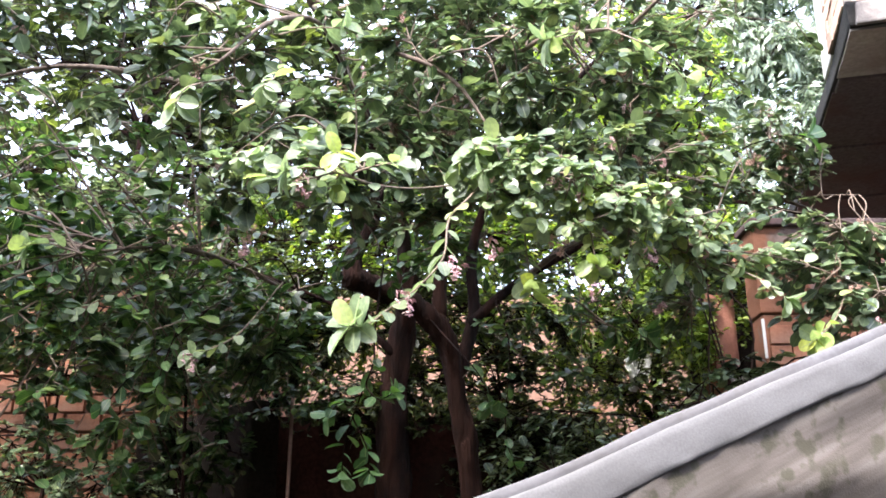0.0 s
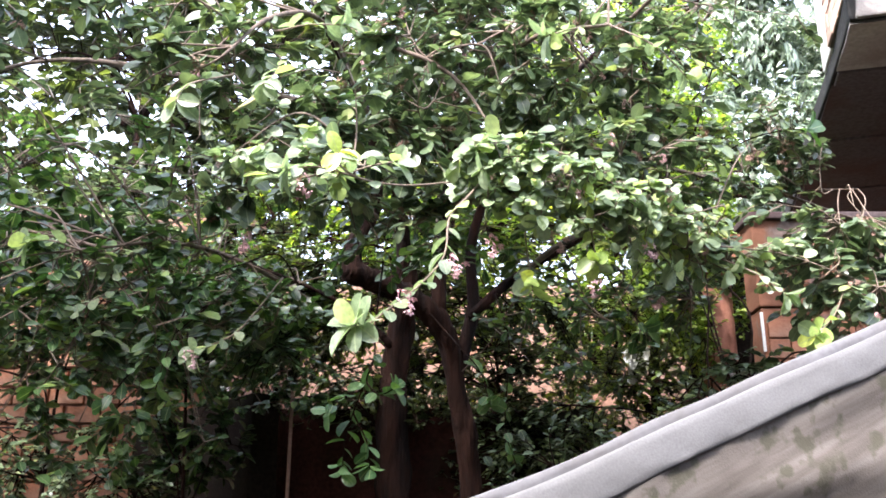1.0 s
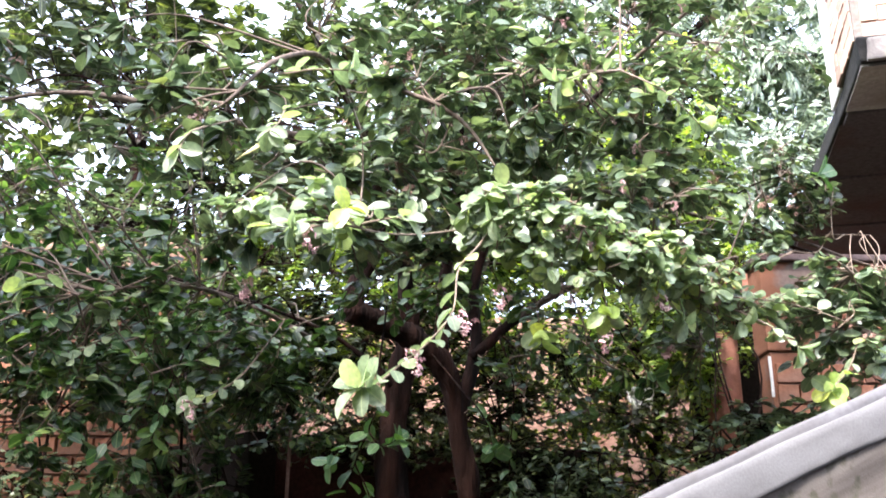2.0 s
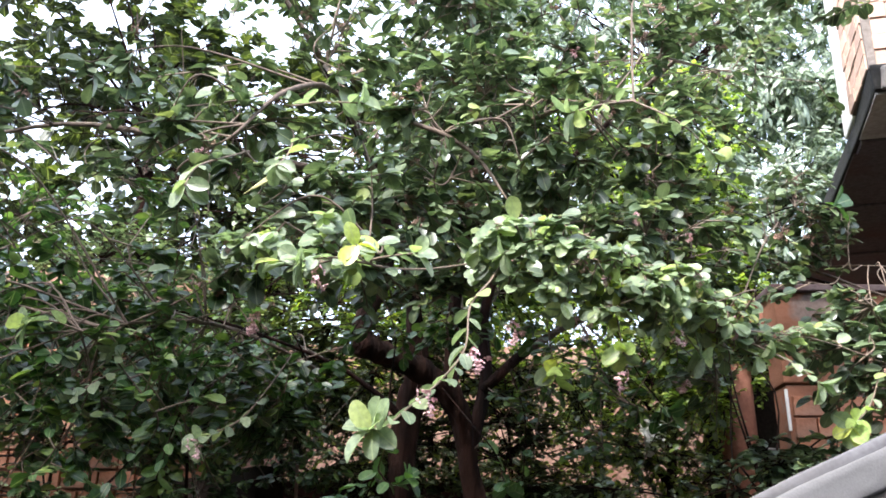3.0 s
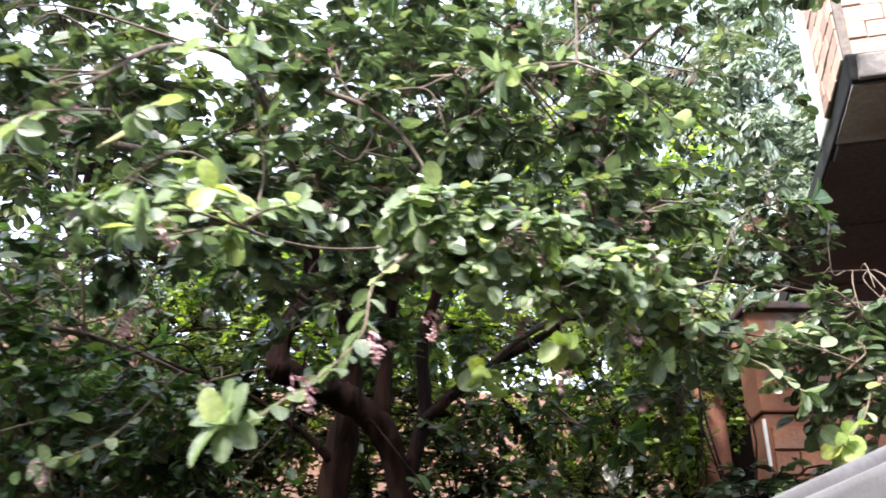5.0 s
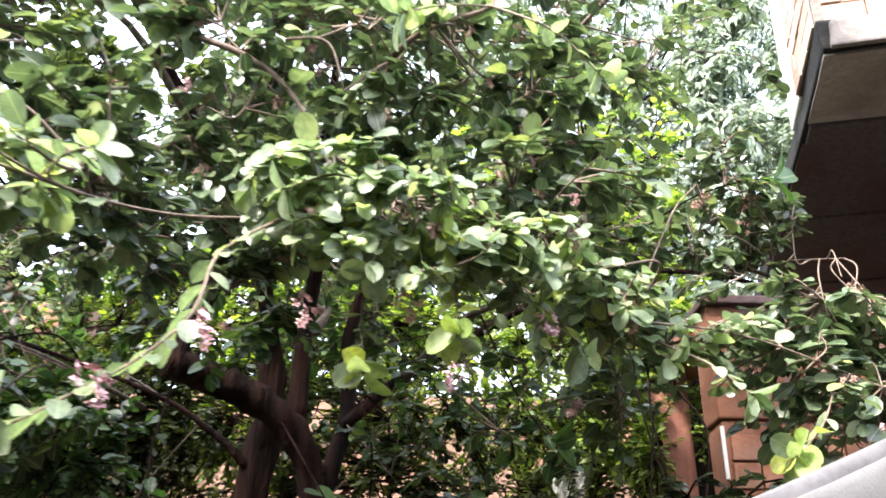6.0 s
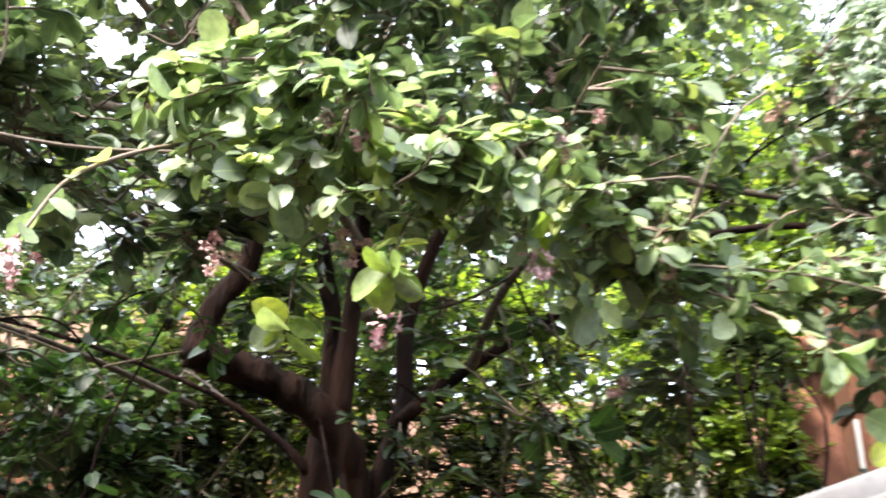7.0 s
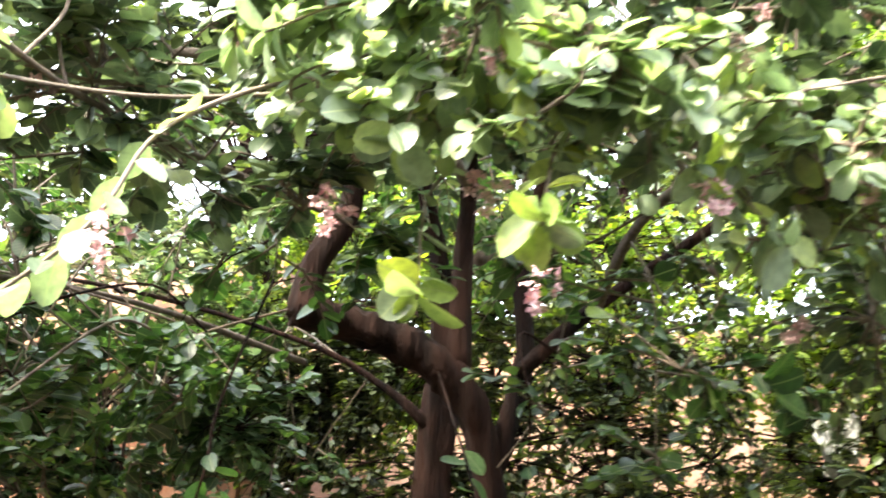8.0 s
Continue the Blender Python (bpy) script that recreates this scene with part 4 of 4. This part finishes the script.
hem = [(-0.008, 0.024), (-0.002, 0.015), (0.005, 0.013), (0.011, 0.019), (0.016, 0.036), (0.02, 0.058), (0.023, 0.08), (0.025, 0.1), (0.025, 0.11), (0.021, 0.114), (0.012, 0.115)]
v, f = drape(hem, False)
ob = raw("hem", v, f, canvas, canvas_sheet, "thick folded white hem")
ob.matrix_parent_inverse = canvas_inv
v, f = drape([(0.02 - 0.003 * (k % 2), 0.104 + 0.028 * k) for k in range(34)], True)
ob = raw("hanging_cloth", v, f, canvas_mildew_shade, canvas_sheet, "cloth with mildew spots, shade and folds put into its grey-brown")
ob.matrix_parent_inverse = canvas_inv
v, f = tube([Vector(p) + Vector((0, 0, -0.012)) - 0.016 * front for p in rope_pts], [0.006], 8, n=60)
rope = tagged(raw("rope", v, f, twig_bark), "taut brown rope carrying the canvas", "rope")
bm = box(bmesh.new(), (-1.25, 1.8, -0.05), (-1.15, 1.9, 1.53), 0.008)
tagged(part("wooden_post", roughen(bm, 0.004, 9), bark), "short rough wooden post tied to the rope", "post")


# ---- trees behind ----
def back_tree(name, label, foot, trunk_pts, radius, blobs, mat, shape, faces, size, per, hang=0.0, gaps=None):
    """A tree with a trunk, boughs to its blobs of foliage, and leaves on sprigs."""
    tree = thing(name, label, "tree", at=foot)
    inv = Matrix.Translation(-Vector(foot))
    v, f = tube(trunk_pts, [radius, radius * 0.8, radius * 0.55, radius * 0.3], 10, 0.25, n=18)
    ob = raw("trunk", v, f, bark, tree)
    ob.matrix_parent_inverse = inv
    line_ = [q for q in curve_points(trunk_pts, 14)[5:]]
    bv, bf, got = [], [], []
    for centre, radii, boughs, count in blobs:
        stops = []
        for tip in in_blob(centre, radii, boughs, 0.4):
            tip = Vector(tip)
            root = min(line_, key=lambda q: (q - tip).length + rng.uniform(0, 0.5))
            mid = root.lerp(tip, 0.5) + Vector((0, 0, 0.1)) + Vector(rng.normal(0, 0.06, 3)) * (tip - root).length
            v, f = tube([root, mid, tip], [min(radius * 0.3, 0.016), min(radius * 0.16, 0.009), 0.004], 5, n=8, cap=False)
            o = len(bv)
            bv += v
            bf += [tuple(i + o for i in q) for q in f]
            stops += curve_points([root, mid, tip], 8)[3:]
        stop = np.array([tuple(q) for q in stops])
        ends = in_blob(centre, radii, count, 0.2)
        if gaps:
            ends = np.array([e for e in ends if noise.noise(Vector(e) * 1.5) > gaps])
        roots = [stop[np.argmin(((stop - e) ** 2).sum(1))] for e in ends]
        v, f, b, w_, fc, ln = sprigs(ends, roots, size, per, reach=0.6, heart=Vector((foot[0], foot[1] + 0.4, trunk_pts[2][2])))
        o = len(bv)
        bv += v
        bf += [tuple(i + o for i in q) for q in f]
        w_[:, 2] -= hang
        got.append((b, w_, fc if not hang else fc + np.array([0, -1.2, -0.4]), ln))
    ob = raw("branchwork", bv, bf, bark, tree)
    ob["kind"] = "stuff"
    ob.matrix_parent_inverse = inv
    b, w_, fc, ln = (np.concatenate([g[k] for g in got]) for k in range(4))
    ob = leaf_cloud("crown", b, w_, fc, ln, shape, faces, mat, tree)
    ob.matrix_parent_inverse = inv
    ob["kind"] = "stuff"
    return tree


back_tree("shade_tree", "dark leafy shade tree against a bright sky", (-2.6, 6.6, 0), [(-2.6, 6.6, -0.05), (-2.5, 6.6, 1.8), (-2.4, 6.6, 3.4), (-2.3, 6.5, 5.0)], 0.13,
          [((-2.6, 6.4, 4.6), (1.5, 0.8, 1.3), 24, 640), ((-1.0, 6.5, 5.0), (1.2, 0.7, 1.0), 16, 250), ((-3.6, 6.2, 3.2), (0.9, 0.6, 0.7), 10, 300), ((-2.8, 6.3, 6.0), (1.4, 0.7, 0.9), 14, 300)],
          leaf_dark_shade, LEAF_PLAIN, LEAF_PLAIN_FACES, 0.1, 16, gaps=-0.08)
back_tree("low_shrub", "low round-leaved shrub in front of the outbuilding", (1.0, 3.3, 0), [(1.0, 3.3, -0.05), (1.0, 3.3, 0.7), (1.02, 3.28, 1.4), (1.05, 3.25, 2.0)], 0.02,
          [((1.25, 3.1, 2.1), (0.38, 0.15, 0.16), 6, 100), ((1.15, 3.42, 2.1), (0.35, 0.1, 0.14), 5, 60), ((0.95, 3.0, 2.05), (0.3, 0.2, 0.14), 5, 40), ((0.5, 3.5, 1.85), (0.4, 0.25, 0.3), 6, 60), ((1.09, 3.62, 2.62), (0.1, 0.1, 0.14), 4, 20)],
          leaf_green, LEAF_FINE, LEAF_FINE_FACES, 0.036, 12)
# added shrub that stands in for the tree's own shaded inner leaves
back_tree("stand_in_shrub", "small-leaved stand-in shrub, the tree's shaded depth in its dark green", (0.3, 4.55, 0), [(0.3, 4.55, -0.05), (0.28, 4.55, 0.9), (0.3, 4.5, 1.8), (0.25, 4.45, 2.7)], 0.014,
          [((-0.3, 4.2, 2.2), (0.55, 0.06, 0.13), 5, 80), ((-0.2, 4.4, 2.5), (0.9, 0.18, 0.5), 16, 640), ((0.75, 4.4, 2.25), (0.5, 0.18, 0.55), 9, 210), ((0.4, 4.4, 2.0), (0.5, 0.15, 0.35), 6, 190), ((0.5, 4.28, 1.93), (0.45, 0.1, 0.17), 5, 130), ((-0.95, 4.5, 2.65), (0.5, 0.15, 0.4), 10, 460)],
          leaf_dark_shade, LEAF_PLAIN, LEAF_PLAIN_FACES, 0.034, 14)
back_tree("sunny_bush", "yellow-green bush behind the flowering tree, sunlight in its colour", (1.1, 5.0, 0), [(1.1, 5.0, -0.05), (1.1, 5.0, 1.2), (1.15, 4.95, 2.4), (1.2, 4.9, 3.4)], 0.05,
          [((1.2, 4.8, 3.2), (0.6, 0.3, 0.8), 16, 680), ((1.3, 4.8, 3.75), (0.4, 0.25, 0.4), 8, 220), ((1.05, 4.6, 4.1), (0.7, 0.3, 0.5), 12, 220), ((1.12, 4.25, 2.9), (0.22, 0.15, 0.5), 9, 380), ((0.95, 4.7, 2.5), (0.5, 0.3, 0.6), 12, 420)],
          leaf_sunlit, LEAF_PLAIN, LEAF_PLAIN_FACES, 0.034, 14)
back_tree("privet_hedge", "yellow-green privet hedge, its backlit glow put into the colour", (-0.2, 5.1, 0), [(-0.2, 5.1, -0.05), (-0.22, 5.1, 1.0), (-0.2, 5.1, 2.0), (-0.25, 5.05, 3.0)], 0.03,
          [((-0.4, 4.95, 2.95), (1.3, 0.3, 0.8), 18, 1000), ((0.3, 5.3, 2.45), (1.4, 0.2, 0.8), 14, 720)],
          leaf_glow, LEAF_PLAIN, LEAF_PLAIN_FACES, 0.036, 14)
back_tree("green_shrub", "leafy shrub under the flowering tree, shade put into its green", (-1.1, 4.0, 0), [(-1.1, 4.0, -0.05), (-1.12, 3.98, 0.8), (-1.08, 3.95, 1.6), (-1.1, 3.9, 2.4)], 0.018,
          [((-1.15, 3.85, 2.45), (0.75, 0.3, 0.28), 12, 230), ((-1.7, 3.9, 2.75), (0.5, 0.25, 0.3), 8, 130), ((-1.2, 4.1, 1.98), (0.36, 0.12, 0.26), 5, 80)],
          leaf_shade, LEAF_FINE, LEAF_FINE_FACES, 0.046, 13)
back_tree("mango_tree", "tall tree with long drooping leaves, sky glints in their colour", (2.6, 8.4, 0), [(2.6, 8.4, -0.05), (2.6, 8.4, 2.5), (2.5, 8.3, 4.5), (2.3, 8.2, 6.5)], 0.18,
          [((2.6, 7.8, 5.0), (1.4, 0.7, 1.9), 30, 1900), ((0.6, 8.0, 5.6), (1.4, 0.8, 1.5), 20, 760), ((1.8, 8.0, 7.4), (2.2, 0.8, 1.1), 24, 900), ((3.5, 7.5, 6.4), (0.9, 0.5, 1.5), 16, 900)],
          leaf_glint, LEAF_LONG, LEAF_LONG_FACES, 0.095, 15, hang=0.45)
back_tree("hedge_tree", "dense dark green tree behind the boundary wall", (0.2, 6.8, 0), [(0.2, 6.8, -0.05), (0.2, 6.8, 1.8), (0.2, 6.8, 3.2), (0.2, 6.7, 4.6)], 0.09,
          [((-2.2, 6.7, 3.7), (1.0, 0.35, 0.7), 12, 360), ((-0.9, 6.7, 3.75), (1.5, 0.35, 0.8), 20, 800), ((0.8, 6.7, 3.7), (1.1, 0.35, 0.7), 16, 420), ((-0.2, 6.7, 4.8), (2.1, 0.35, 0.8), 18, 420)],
          leaf_dark_shade, LEAF_PLAIN, LEAF_PLAIN_FACES, 0.06, 15)
back_tree("wall_shrub", "loose green shrub growing against the brick house", (-2.0, 4.85, 0), [(-2.0, 4.85, -0.05), (-2.0, 4.85, 0.8), (-2.05, 4.85, 1.6), (-2.0, 4.8, 2.6)], 0.024,
          [((-1.8, 4.75, 2.85), (1.0, 0.25, 0.55), 16, 430), ((-3.0, 4.7, 2.6), (0.7, 0.25, 0.9), 12, 360), ((-1.6, 4.9, 3.4), (1.0, 0.3, 0.4), 10, 240), ((-2.1, 4.75, 1.9), (1.0, 0.2, 0.35), 8, 230)],
          leaf_green, LEAF_PLAIN, LEAF_PLAIN_FACES, 0.04, 14)


# crumpled white sheet added as a stand-in for a bright patch behind the leaves
bm = bmesh.new()
bmesh.ops.create_grid(bm, x_segments=12, y_segments=12, size=0.085)
for v in bm.verts:
    x, y = v.co.x, v.co.y
    v.co = Vector((0.95 + x * (0.7 + 2.0 * y), 4.42 + 0.012 * math.sin(x * 110 + y * 50) + 0.4 * abs(y + 0.3 * x), 2.42 + 0.9 * y + 0.15 * x))
for v in bm.verts:
    v.co += 0.022 * noise.noise_vector(v.co * 14) + 0.012 * noise.noise_vector(v.co * 40)
cloth = part("cloth", bm, white_paint)
mod = cloth.modifiers.new("thickness", "SOLIDIFY")
mod.thickness = 0.003
tagged(cloth, "small crumpled white stand-in for a bright patch behind the leaves", "cloth")


# ---- clay blocks, laid one by one ----
def block_mesh(size, mat):
    """A clay block with worn arrises and shallow grooves along its face."""
    bm = box(bmesh.new(), (-size[0] / 2, -size[1] / 2, -size[2] / 2), tuple(s / 2 for s in size), min(size) * 0.08)
    me = bpy.data.meshes.new("brick")
    bm.to_mesh(me)
    bm.free()
    me.materials.append(mat)
    return me


def lay(parent, inv, origin, along, up_rows, columns, size, gap, keep, mat=clay):
    """Courses of blocks on a face; along: the unit way of a course."""
    whole, half = block_mesh(size, mat), block_mesh(((size[0] - gap) / 2, size[1], size[2]), mat)
    along = Vector(along)
    turn = Matrix.Rotation(math.atan2(along.y, along.x), 4, "Z")
    step = size[0] + gap
    for r in range(up_rows):
        row = [(c * step + size[0] / 2, whole) for c in range(columns)]
        if r % 2:
            row = [((size[0] - gap) / 4, half)] + [(c * step + step / 2 + size[0] / 2, whole) for c in range(columns - 1)] + [(columns * step - gap - (size[0] - gap) / 4, half)]
        for s, me in row:
            p = Vector(origin) + along * s + Vector((0, 0, r * (size[2] + gap) + size[2] / 2))
            if not keep(p):
                continue
            b = new("brick", me)
            b.parent = parent
            b.matrix_parent_inverse = inv
            b.matrix_basis = Matrix.Translation(p + Vector((pick.gauss(0, 0.002), pick.gauss(0, 0.002), pick.gauss(0, 0.001)))) @ turn


lay(house, house_frame.inverted() @ house_frame, (0.008, 0.03, UNDER + 0.104), (0, 1, 0), 20, 3, (0.124, 0.03, 0.064), 0.006, lambda p: True, clay_pale)
lay(house, Matrix.Identity(4), (0.03, 0.022, UNDER + 0.104), (1, 0, 0), 20, 8, (0.124, 0.03, 0.064), 0.006, lambda p: True, clay_pale)
out_inv = Matrix.Translation((-1.2, -3.4, 0))
lay(outhouse, out_inv, (1.215, 3.37, 1.7), (1, 0, 0), 10, 7, (0.156, 0.03, 0.07), 0.008, lambda p: p.z < 2.40 and noise.noise(p * 3.1) > -0.12, clay_dull)
lay(rear, rear_inv, (-3.38, 5.292, 1.6), (1, 0, 0), 15, 10, (0.19, 0.04, 0.09), 0.016, lambda p: True, clay_dull)
